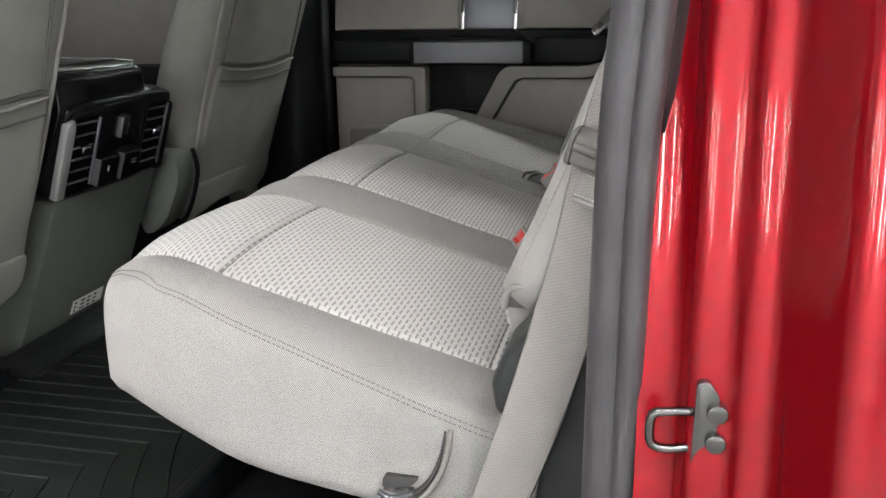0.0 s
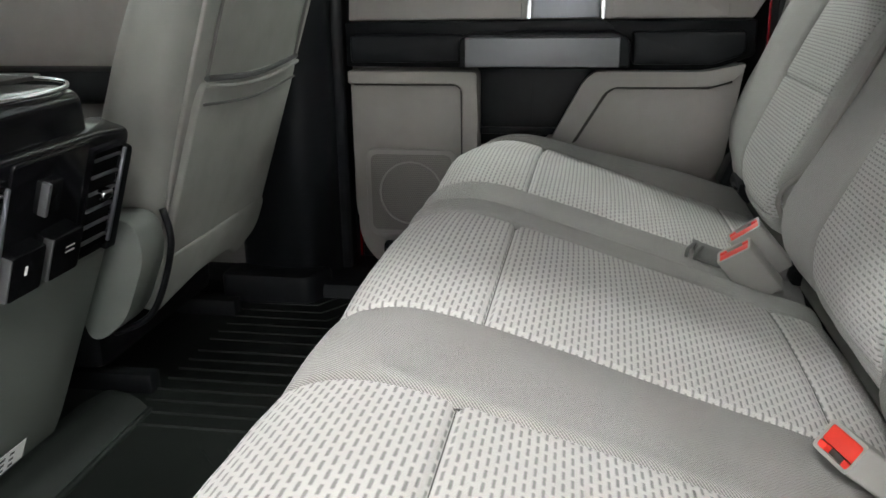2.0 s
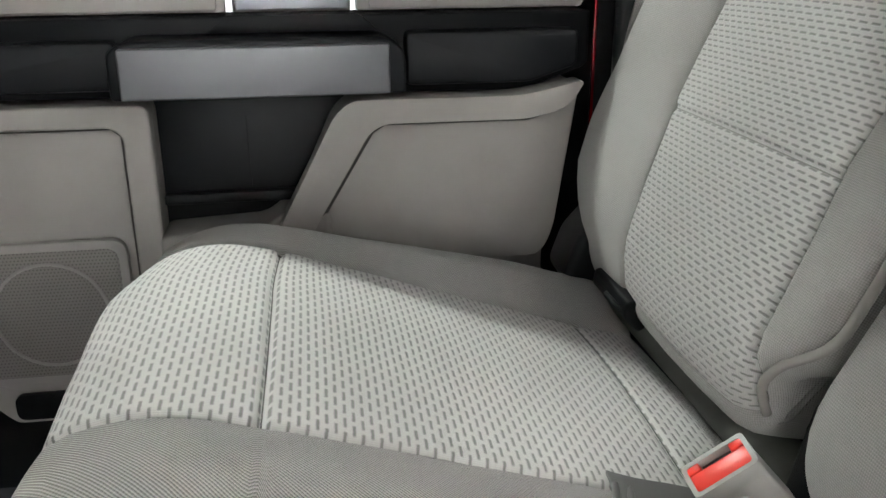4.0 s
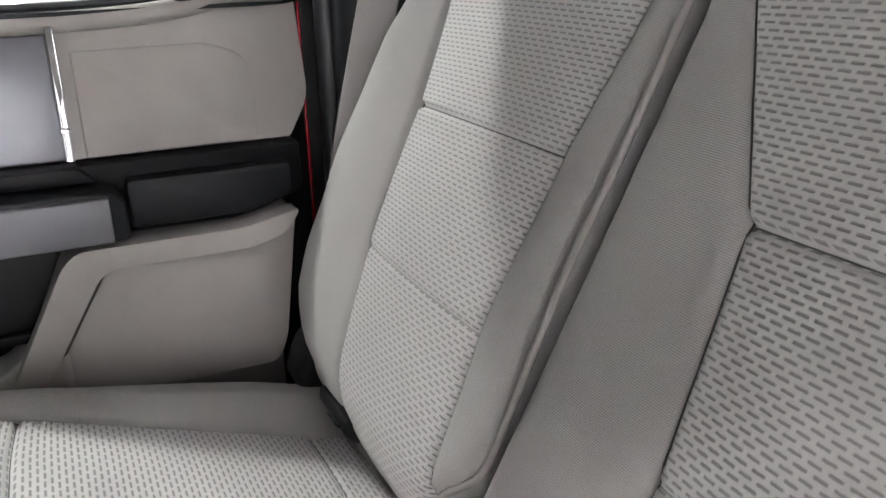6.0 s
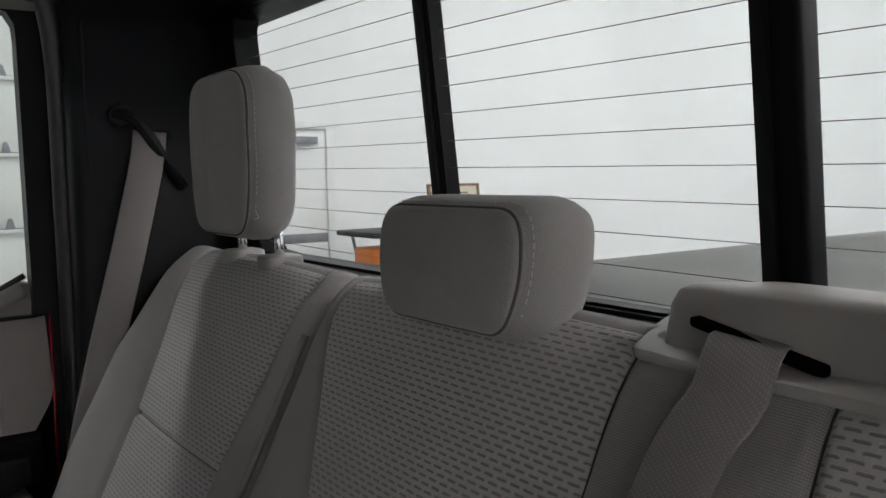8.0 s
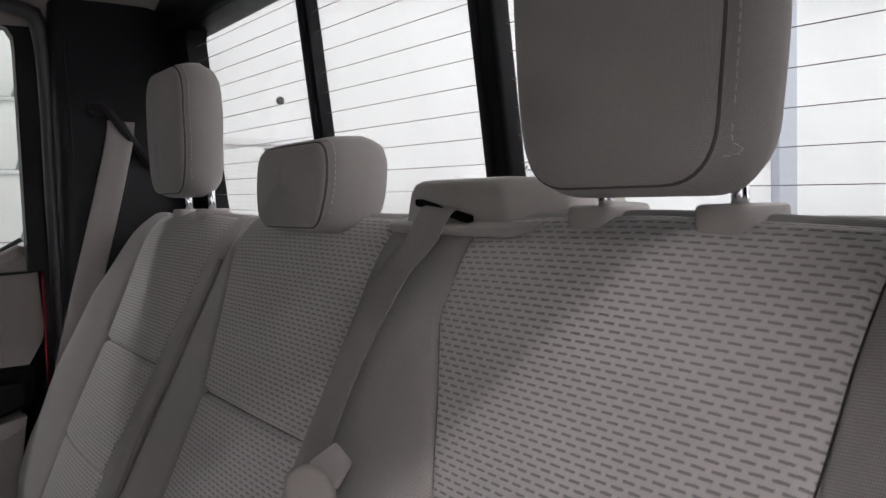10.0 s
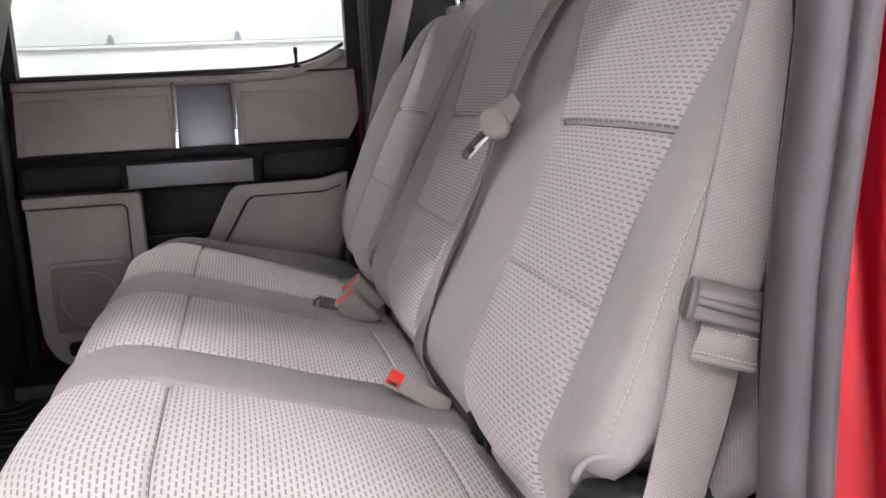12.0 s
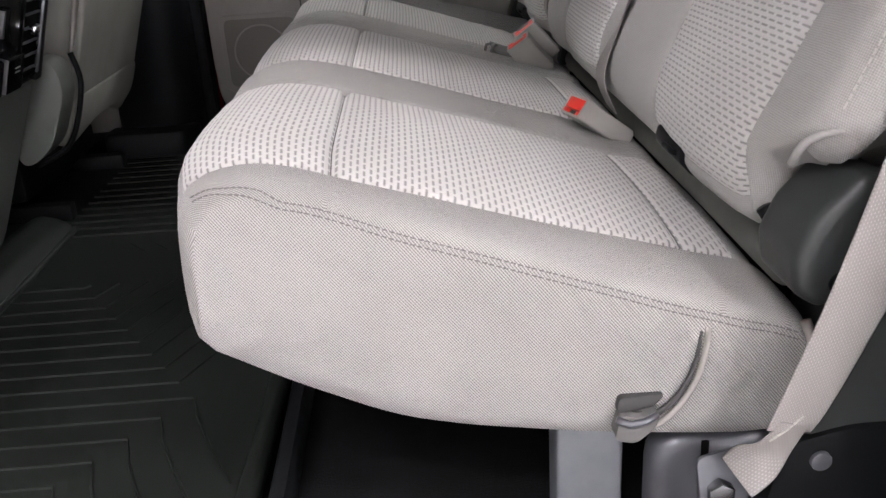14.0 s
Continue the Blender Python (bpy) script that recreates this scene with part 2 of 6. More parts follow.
_out, _mixn = _t.nodes.new("ShaderNodeOutputMaterial"), _t.nodes.new("ShaderNodeMixShader")
_tr, _gl, _fr = _t.nodes.new("ShaderNodeBsdfTransparent"), _t.nodes.new("ShaderNodeBsdfGlossy"), _t.nodes.new("ShaderNodeLayerWeight")
_tr.inputs[0].default_value = (0.93, 0.955, 0.945, 1)
_gl.inputs["Roughness"].default_value = 0.02
_fr.inputs["Blend"].default_value = 0.5
_pw, _ma = _t.nodes.new("ShaderNodeMath"), _t.nodes.new("ShaderNodeMath")
_pw.operation, _ma.operation = "POWER", "MULTIPLY_ADD"
_pw.inputs[1].default_value, _ma.inputs[1].default_value, _ma.inputs[2].default_value = 5.0, 0.5, 0.03
_t.links.new(_fr.outputs["Facing"], _pw.inputs[0])
_t.links.new(_pw.outputs[0], _ma.inputs[0])
_t.links.new(_ma.outputs[0], _mixn.inputs[0])
_t.links.new(_tr.outputs[0], _mixn.inputs[1])
_t.links.new(_gl.outputs[0], _mixn.inputs[2])
_t.links.new(_mixn.outputs[0], _out.inputs[0])


def lamp(name, strength, colour=(0.985, 0.985, 0.97)):
    m = material(name, (0.8, 0.8, 0.8), 0.5)
    shader = m.node_tree.nodes["Principled BSDF"]
    shader.inputs["Emission Color"].default_value = (*colour, 1)
    shader.inputs["Emission Strength"].default_value = strength
    return m


LAMP = lamp("lit_diffuser", TUBE, (0.955, 0.995, 0.955))
LAMP_OPEN = lamp("dimmer_lit_diffuser", TUBE_OPEN, (1.0, 0.965, 0.97))
LAMP_BACK = lamp("dim_lit_diffuser", TUBE_BACK, (1.0, 0.965, 0.97))
LAMP_BAR = lamp("added_highlight_bar", BAR, (1.0, 0.965, 0.97))


# ---- mesh helpers ----
def finish(name, bm, mat, parent=None, label="", angle=38):
    for e in bm.edges:
        e.smooth = not (len(e.link_faces) == 2 and e.calc_face_angle(0) > radians(angle))
    for f in bm.faces:
        f.smooth = True
    me = bpy.data.meshes.new(name)
    bm.to_mesh(me)
    bm.free()
    me.materials.append(mat)
    ob = new(name, me)
    if parent:
        ob.parent = parent
    if label:
        ob["label"] = label
    return ob


def part(name, bm, mat, parent, label=""):
    return finish(name, bm, mat, parent, label)


def thing(name, label, category, group="", kind="", at=(0, 0, 0)):
    ob = new(name)
    ob.empty_display_size = 0.05
    ob.location = at
    bpy.context.view_layer.update()
    return tagged(ob, label, category, group, kind)


def bevelled(bm, width, segments=2, angle=30):
    bmesh.ops.recalc_face_normals(bm, faces=bm.faces[:])
    es = [e for e in bm.edges if len(e.link_faces) == 2 and e.calc_face_angle(0) > radians(angle)]
    if width > 0 and es:
        bmesh.ops.bevel(bm, geom=es, offset=width, segments=segments, affect="EDGES", profile=0.5, clamp_overlap=True)
    return bm


def box(x0, x1, y0, y1, z0, z1, bevel=0.003, m=None, segments=2):
    bm = bmesh.new()
    bmesh.ops.create_cube(bm, size=1.0)
    for v in bm.verts:
        v.co = Vector((x0 + (v.co.x + 0.5) * (x1 - x0), y0 + (v.co.y + 0.5) * (y1 - y0), z0 + (v.co.z + 0.5) * (z1 - z0)))
    bevelled(bm, bevel, segments)
    if m:
        bmesh.ops.transform(bm, matrix=m, verts=bm.verts[:])
    return bm


def prism(poly, a, b, axis="y", bevel=0.004, m=None, segments=2):
    """A polygon pulled along an axis from a to b. Points are (x, z) for y, (x, y) for z, (y, z) for x."""
    def at(p, d):
        return {"y": (p[0], d, p[1]), "z": (p[0], p[1], d), "x": (d, p[0], p[1])}[axis]
    bm = bmesh.new()
    lo = [bm.verts.new(at(p, a)) for p in poly]
    hi = [bm.verts.new(at(p, b)) for p in poly]
    n = len(poly)
    bm.faces.new(lo)
    bm.faces.new(hi[::-1])
    for i in range(n):
        bm.faces.new((lo[i], hi[i], hi[(i + 1) % n], lo[(i + 1) % n]))
    bevelled(bm, bevel, segments)
    if m:
        bmesh.ops.transform(bm, matrix=m, verts=bm.verts[:])
    return bm


def rounded(poly, r, steps=5):
    """A polygon with its corners rounded; r is one radius or one per corner."""
    out, n = [], len(poly)
    for i in range(n):
        p, a, b = Vector(poly[i]), Vector(poly[i - 1]), Vector(poly[(i + 1) % n])
        rad = r[i] if isinstance(r, (list, tuple)) else r
        u, w = a - p, b - p
        d = min(rad, u.length * 0.48, w.length * 0.48)
        if d < 1e-5:
            out.append(tuple(p))
            continue
        s, e = p + u.normalized() * d, p + w.normalized() * d
        for k in range(steps + 1):
            t = k / steps
            out.append(tuple(s * (1 - t) ** 2 + p * 2 * t * (1 - t) + e * t * t))
    return out


def smooth_line(points, step=0.01, closed=False):
    """A Catmull-Rom curve through the points, evenly sampled."""
    p = [np.array(q, float) for q in points]
    n = len(p)
    dense = []
    for i in range(n if closed else n - 1):
        a, b, c, d = (p[(i - 1) % n], p[i], p[(i + 1) % n], p[(i + 2) % n]) if closed else (p[max(i - 1, 0)], p[i], p[i + 1], p[min(i + 2, n - 1)])
        for t in np.linspace(0, 1, 24, endpoint=False):
            dense.append(0.5 * (2 * b + (c - a) * t + (2 * a - 5 * b + 4 * c - d) * t * t + (3 * b - a - 3 * c + d) * t ** 3))
    dense.append(p[0] if closed else p[-1])
    dense = np.array(dense)
    s = np.r_[0, np.cumsum(np.linalg.norm(np.diff(dense, axis=0), axis=1))]
    k = max(2, int(round(s[-1] / step)))
    want = np.linspace(0, s[-1], k + 1)
    return np.stack([np.interp(want, s, dense[:, j]) for j in range(dense.shape[1])], 1)


def tube(points, radius, sides=8, step=0.01, closed=False, smooth=True, caps=True):
    pts = smooth_line(points, step, closed) if smooth else np.array(points, float)
    if closed:
        pts = pts[:-1]
    bm, rings, n = bmesh.new(), [], len(pts)
    side = None
    for i in range(n):
        a, b = pts[(i - 1) % n] if closed or i else pts[0], pts[(i + 1) % n] if closed or i < n - 1 else pts[-1]
        d = Vector(b - a).normalized()
        if side is None:
            side = d.orthogonal().normalized()
        side = (side - d * side.dot(d)).normalized()
        up = d.cross(side)
        r = radius(i / max(1, n - 1)) if callable(radius) else radius
        rings.append([bm.verts.new(Vector(pts[i]) + (side * math.cos(t) + up * math.sin(t)) * r) for t in (2 * math.pi * k / sides for k in range(sides))])
    for i in range(n if closed else n - 1):
        r, q = rings[i], rings[(i + 1) % n]
        for k in range(sides):
            bm.faces.new((r[k], r[(k + 1) % sides], q[(k + 1) % sides], q[k]))
    if caps and not closed:
        bm.faces.new(rings[0][::-1])
        bm.faces.new(rings[-1])
    return bm


def join(*bms):
    """Several bmeshes in one."""
    out = bmesh.new()
    for b in bms:
        me = bpy.data.meshes.new("joined")
        b.to_mesh(me)
        b.free()
        out.from_mesh(me)
        bpy.data.meshes.remove(me)
    return out


def moved(bm, m):
    bmesh.ops.transform(bm, matrix=m, verts=bm.verts[:])
    return bm


def drum(r, length, axis="z", sides=20, bevel=0.002, m=None):
    bm = bmesh.new()
    bmesh.ops.create_cone(bm, cap_ends=True, segments=sides, radius1=r, radius2=r, depth=length)
    bevelled(bm, bevel, 2, 50)
    turn = {"z": Matrix(), "x": Matrix.Rotation(radians(90), 4, "Y"), "y": Matrix.Rotation(radians(90), 4, "X")}[axis]
    moved(bm, turn)
    return moved(bm, m) if m else bm


def ribbon(points, across, width=0.047, thick=0.0016, step=0.012):
    """A flat strap along the points; across gives its width direction at each point. UV in metres."""
    line = smooth_line([tuple(p) + tuple(a) for p, a in zip(points, across)], step)
    bm = bmesh.new()
    uv = bm.loops.layers.uv.new("UVMap")
    rows, s = [], 0.0
    for i, q in enumerate(line):
        p, a = Vector(q[:3]), Vector(q[3:]).normalized()
        nxt, prv = Vector(line[min(i + 1, len(line) - 1)][:3]), Vector(line[max(i - 1, 0)][:3])
        d = (nxt - prv).normalized()
        a = (a - d * a.dot(d)).normalized()
        n = d.cross(a)
        if i:
            s += (p - Vector(line[i - 1][:3])).length
        prof = [(-0.5, 0), (-0.46, 0.5), (-0.2, 0.62), (0.2, 0.62), (0.46, 0.5), (0.5, 0), (0.46, -0.5), (-0.46, -0.5)]
        rows.append(([bm.verts.new(p + a * (u * width) + n * (w * thick)) for u, w in prof], [u * width for u, _ in prof], s))
    for (r, us, s0), (q, _, s1) in zip(rows, rows[1:]):
        for j in range(8):
            e = (j + 1) % 8
            f = bm.faces.new((r[j], r[e], q[e], q[j]))
            for loop, c in zip(f.loops, ((us[j], s0), (us[e], s0), (us[e], s1), (us[j], s1))):
                loop[uv].uv = c
    bm.faces.new(rows[0][0][::-1])
    bm.faces.new(rows[-1][0])
    return bm


def stations(keys, coarse, seams, fine=(0.002, 0.0045, 0.008, 0.013)):
    out = set()
    for a, b in zip(keys, keys[1:]):
        n = max(1, int(math.ceil((b - a) / coarse)))
        out |= {round(a + (b - a) * i / n, 5) for i in range(n + 1)}
    for s in seams:
        out |= {round(s + d, 5) for d in (0, *fine, *(-x for x in fine)) if keys[0] < s + d < keys[-1]}
    return np.array(sorted(out))


def pad(thing_ob, outline, lines, insets, front, crosses, radius, crown=0.004, firm=False, bulge=0.006, groove=0.0035, names=("cushion", "woven_insert"), coarse=0.016, cloth=None, outer=0, raised=0.0, bolster=None):
    """An upholstered pad. outline: its closed section in (x, z); lines: functions of x and z that give y at the section's key lines from one
    end to the other; insets: pairs of line numbers between which the woven cloth lies; front: the stretch of the outline, as two points,
    on which the woven cloth lies; crosses: points of the outline where a seam crosses the woven cloth."""
    dense = smooth_line(outline, 0.0015, True)
    arc = np.r_[0, np.cumsum(np.linalg.norm(np.diff(dense, axis=0), axis=1))]

    def where(p):
        return arc[int(np.argmin(np.linalg.norm(dense - np.array(p), axis=1)))]

    f0, f1 = sorted(where(p) for p in front)
    cross = [where(p) for p in crosses]
    s = stations([0, f0, f1, arc[-1]], coarse, [f0, f1, *cross])[:-1]
    xz = np.stack([np.interp(s, arc, dense[:, k]) for k in (0, 1)], 1)
    ahead = np.stack([np.interp((s + 0.002) % arc[-1], arc, dense[:, k]) - np.interp((s - 0.002) % arc[-1], arc, dense[:, k]) for k in (0, 1)], 1)
    nrm = np.stack([-ahead[:, 1], ahead[:, 0]], 1)
    nrm /= np.linalg.norm(nrm, axis=1)[:, None]
    mid = xz.mean(0)
    if ((xz - mid) * nrm).sum() < 0:
        nrm = -nrm
    key = np.array([[fn(x, z) for fn in lines] for x, z in xz])
    base = key[len(key) // 2]
    v = stations(list(range(len(lines))), 0.08, [], ())
    extra = set(v)
    for k in range(len(lines)):
        for d in (0.002, 0.0045, 0.008, 0.013):
            for sg, j in ((-1, k - 1), (1, k)):
                if 0 <= j < len(lines) - 1:
                    extra.add(round(k + sg * d / abs(base[j + 1] - base[j]), 5))
    for t in np.linspace(0, 1, 9):
        extra.add(round(radius * (1 - math.cos(t * math.pi / 2)) / abs(base[1] - base[0]), 5))
        extra.add(round(len(lines) - 1 - radius * (1 - math.cos(t * math.pi / 2)) / abs(base[-1] - base[-2]), 5))
    v = np.array(sorted(extra))
    lo = np.clip(np.floor(v).astype(int), 0, len(lines) - 2)
    P = np.zeros((len(v), len(s), 3))
    for i, (vi, k) in enumerate(zip(v, lo)):
        y = key[:, k] + (key[:, k + 1] - key[:, k]) * (vi - k)
        off = np.zeros(len(s))
        end = np.minimum(np.abs(y - key[:, 0]), np.abs(key[:, -1] - y))
        near = np.clip((radius - end) / radius, 0, 1)
        ease = np.interp(nrm[:, 1], [-0.9, -0.2, 0.4, 0.9], [0.05, 0.32, 0.28, 0.30]) if firm else 1.0
        off -= ease * radius * (1 - np.sqrt(np.clip(1 - near ** 2, 0, 1)))
        in_front = np.exp(-np.clip(np.maximum(f0 - s, s - f1), 0, None) ** 2 / 0.02 ** 2)
        t = vi - k
        woven = any(a <= k < b for a, b in insets)
        off += in_front * crown * (1 - (2 * t - 1) ** 2) * (1.4 if woven else 0.8)
        if bolster == k:
            across = t if k else 1 - t
            off += (0.8 if k else 0.55) * np.interp(xz[:, 1], [0.60, 0.66, 0.75, 0.82, 0.93, 1.04, 1.07], [0.0, 0.018 if k else 0.0, 0.026 if k else 0.018, 0.034, 0.032, 0.010, 0.0]) * math.sin(min(1.0, across / 0.6) * math.pi / 2) * np.clip(-nrm[:, 0] * 2, 0, 1)
        for j in range(1, len(lines) - 1):
            off -= in_front * groove * 1.35 * np.exp(-((y - key[:, j]) / 0.0033) ** 2)
        if woven or any(abs(vi - a) < 1e-6 or abs(vi - b) < 1e-6 for a, b in insets):
            for q, c in enumerate(cross):
                off -= groove * (0.9 if (cloth and not q) or (firm and q) else 2.1) * np.exp(-((s - c) / 0.0036) ** 2)
            for c in (f0, f1):
                off -= groove * 0.6 * np.exp(-((s - c) / 0.0035) ** 2)
        off += [0.0016 * noise.noise(Vector((px * 9, py * 9, pz * 9))) + 0.0007 * noise.noise(Vector((px * 27, py * 27, pz * 27 + 5))) for (px, pz), py in zip(xz, y)]
        p = xz + nrm * off[:, None]
        if raised and vi > len(lines) - 2:
            p[:, 1] += raised * min(1.0, t / 0.55) * np.clip((p[:, 0] - 0.12) / 0.33, 0, 1) * np.clip(nrm[:, 1] * 2, 0, 1)
        if firm:
            out = np.abs(y - key[:, outer])
            p[:, 0] += 0.034 * np.clip((0.15 - out) / 0.15, 0, 1) ** 1.3 * np.clip((0.26 - p[:, 0]) / 0.19, 0, 1)
        P[i, :, 0], P[i, :, 1], P[i, :, 2] = p[:, 0], y, p[:, 1]
    m, n = len(v), len(s)
    U = np.zeros((m, n))
    U[1:] = np.cumsum(np.linalg.norm(np.diff(P, axis=0), axis=2), 0)
    U += (P[m // 2, :, 1] - U[m // 2])[None, :]
    done = []
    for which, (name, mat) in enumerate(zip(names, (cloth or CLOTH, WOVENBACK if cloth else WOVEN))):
        used, faces, uvs = {}, [], []

        def vid(i, j):
            return used.setdefault((i, j % n), len(used))
        for i in range(m - 1):
            vm, k = (v[i] + v[i + 1]) / 2, int(lo[i])
            for j in range(n):
                s1 = s[j + 1] if j < n - 1 else arc[-1]
                sm = (s[j] + s1) / 2
                wov = any(a <= vm < b for a, b in insets) and f0 < sm < f1
                if wov == bool(which):
                    faces.append((vid(i, j), vid(i + 1, j), vid(i + 1, j + 1), vid(i, j + 1)))
                    uvs += [(U[i, j], s[j]), (U[i + 1, j], s[j]), (U[i + 1, (j + 1) % n], s1), (U[i, (j + 1) % n], s1)]
        verts = [None] * len(used)
        for (i, j), q in used.items():
            verts[q] = tuple(P[i, j])
        if not which:
            for end, sign in ((0, -1), (m - 1, 1)):
                ring = [vid(end, j) for j in range(n)]
                c = P[end].mean(0)
                for f, push in ((0.85, 0.45), (0.6, 0.8), (0.3, 0.97)):
                    nxt = []
                    for j in range(n):
                        q = c + (P[end, j] - c) * f
                        q[1] += sign * bulge * push
                        nxt.append(len(verts))
                        verts.append(tuple(q))
                    for j in range(n):
                        quad = (ring[j], ring[(j + 1) % n], nxt[(j + 1) % n], nxt[j])
                        quad = quad if sign < 0 else quad[::-1]
                        faces.append(quad)
                        uvs += [(verts[q][0], verts[q][2]) for q in quad]
                    ring = nxt
                verts.append((c[0], c[1] + sign * bulge, c[2]))
                for j in range(n):
                    tri = (ring[j], ring[(j + 1) % n], len(verts) - 1)
                    tri = tri if sign < 0 else tri[::-1]
                    faces.append(tri)
                    uvs += [(verts[q][0], verts[q][2]) for q in tri]
        if not faces:
            continue
        me = bpy.data.meshes.new(name)
        me.from_pydata(verts, [], faces)
        layer = me.uv_layers.new(name="UVMap")
        layer.data.foreach_set("uv", np.array(uvs, np.float32).ravel())
        me.polygons.foreach_set("use_smooth", np.ones(len(faces), bool))
        me.materials.append(mat)
        me.update()
        bm = bmesh.new()
        bm.from_mesh(me)
        bmesh.ops.recalc_face_normals(bm, faces=bm.faces[:])
        if which:
            up = sum((f.normal.x * -0.5 + f.normal.z for f in bm.faces), 0.0)
            if up < 0:
                bmesh.ops.reverse_faces(bm, faces=bm.faces[:])
        bm.to_mesh(me)
        bm.free()
        ob = new(name, me)
        ob.parent = done[0] if which else thing_ob
        if which:
            ob["label"] = "light grey woven insert"
        done.append(ob)
    cover = done[0]

    def laid(i, j, lift):
        q = P[i, j].copy()
        q[0] += nrm[j, 0] * lift
        q[2] += nrm[j, 1] * lift
        return tuple(q)
    cols = {k: int(np.argmin(np.abs(v - k))) for k in range(len(lines))}
    for a, b in insets:
        for q, c in enumerate(cross):
            j = int(np.argmin(np.abs(s - c)))
            soft = bool(cloth) and not q
            # the cord's colour holds the crease shade
            part("cross_seam", tube([laid(i, j, 0.0003) for i in range(cols[a], cols[b] + 1)], 0.0006, 6, 0.008), SOFTCREASE if soft else CREASE, cover, "sewn cross seam with faint painted shade" if soft else "sewn cross seam with its shade painted dark")
        for k in (a, b):
            js = [j for j in range(n) if f0 < s[j] < f1]
            part("edge_seam", tube([laid(cols[k], j, 0.0004) for j in js], 0.0008, 5, 0.012), SEAMSHADE, cover, "sewn seam with its shade painted dark")
    return dict(cover=cover, P=P, s=s, f0=f0, f1=f1, nrm=nrm, v=v)


def const(y):
    return lambda x, z: y


def bend(*pairs):
    zs, ys = [p[0] for p in pairs], [p[1] for p in pairs]
    return lambda x, z: float(np.interp(z, zs, ys))


def slant(*pairs):
    xs, ys = [p[0] for p in pairs], [p[1] for p in pairs]
    return lambda x, z: float(np.interp(x, xs, ys))


# ---- rear bench: cushions and backrests ----
SEAT = [(0.53, 0.422), (0.424, 0.422), (0.33, 0.430), (0.24, 0.445), (0.165, 0.468), (0.110, 0.490), (0.082, 0.502), (0.070, 0.508), (0.066, 0.519), (0.066, 0.56), (0.070, 0.592),
        (0.087, 0.619), (0.123, 0.630), (0.16, 0.629), (0.205, 0.618), (0.30, 0.588), (0.40, 0.556), (0.49, 0.527), (0.53, 0.516), (0.552, 0.500), (0.555, 0.44)]
BACK = [(0.532, 0.562), (0.515, 0.585), (0.514, 0.628), (0.536, 0.675), (0.571, 0.741), (0.612, 0.82), (0.644, 0.881), (0.69, 0.968), (0.718, 1.025), (0.742, 1.060),
        (0.768, 1.077), (0.797, 1.070), (0.808, 1.04), (0.785, 0.94), (0.745, 0.80), (0.705, 0.675), (0.665, 0.605), (0.60, 0.556)]


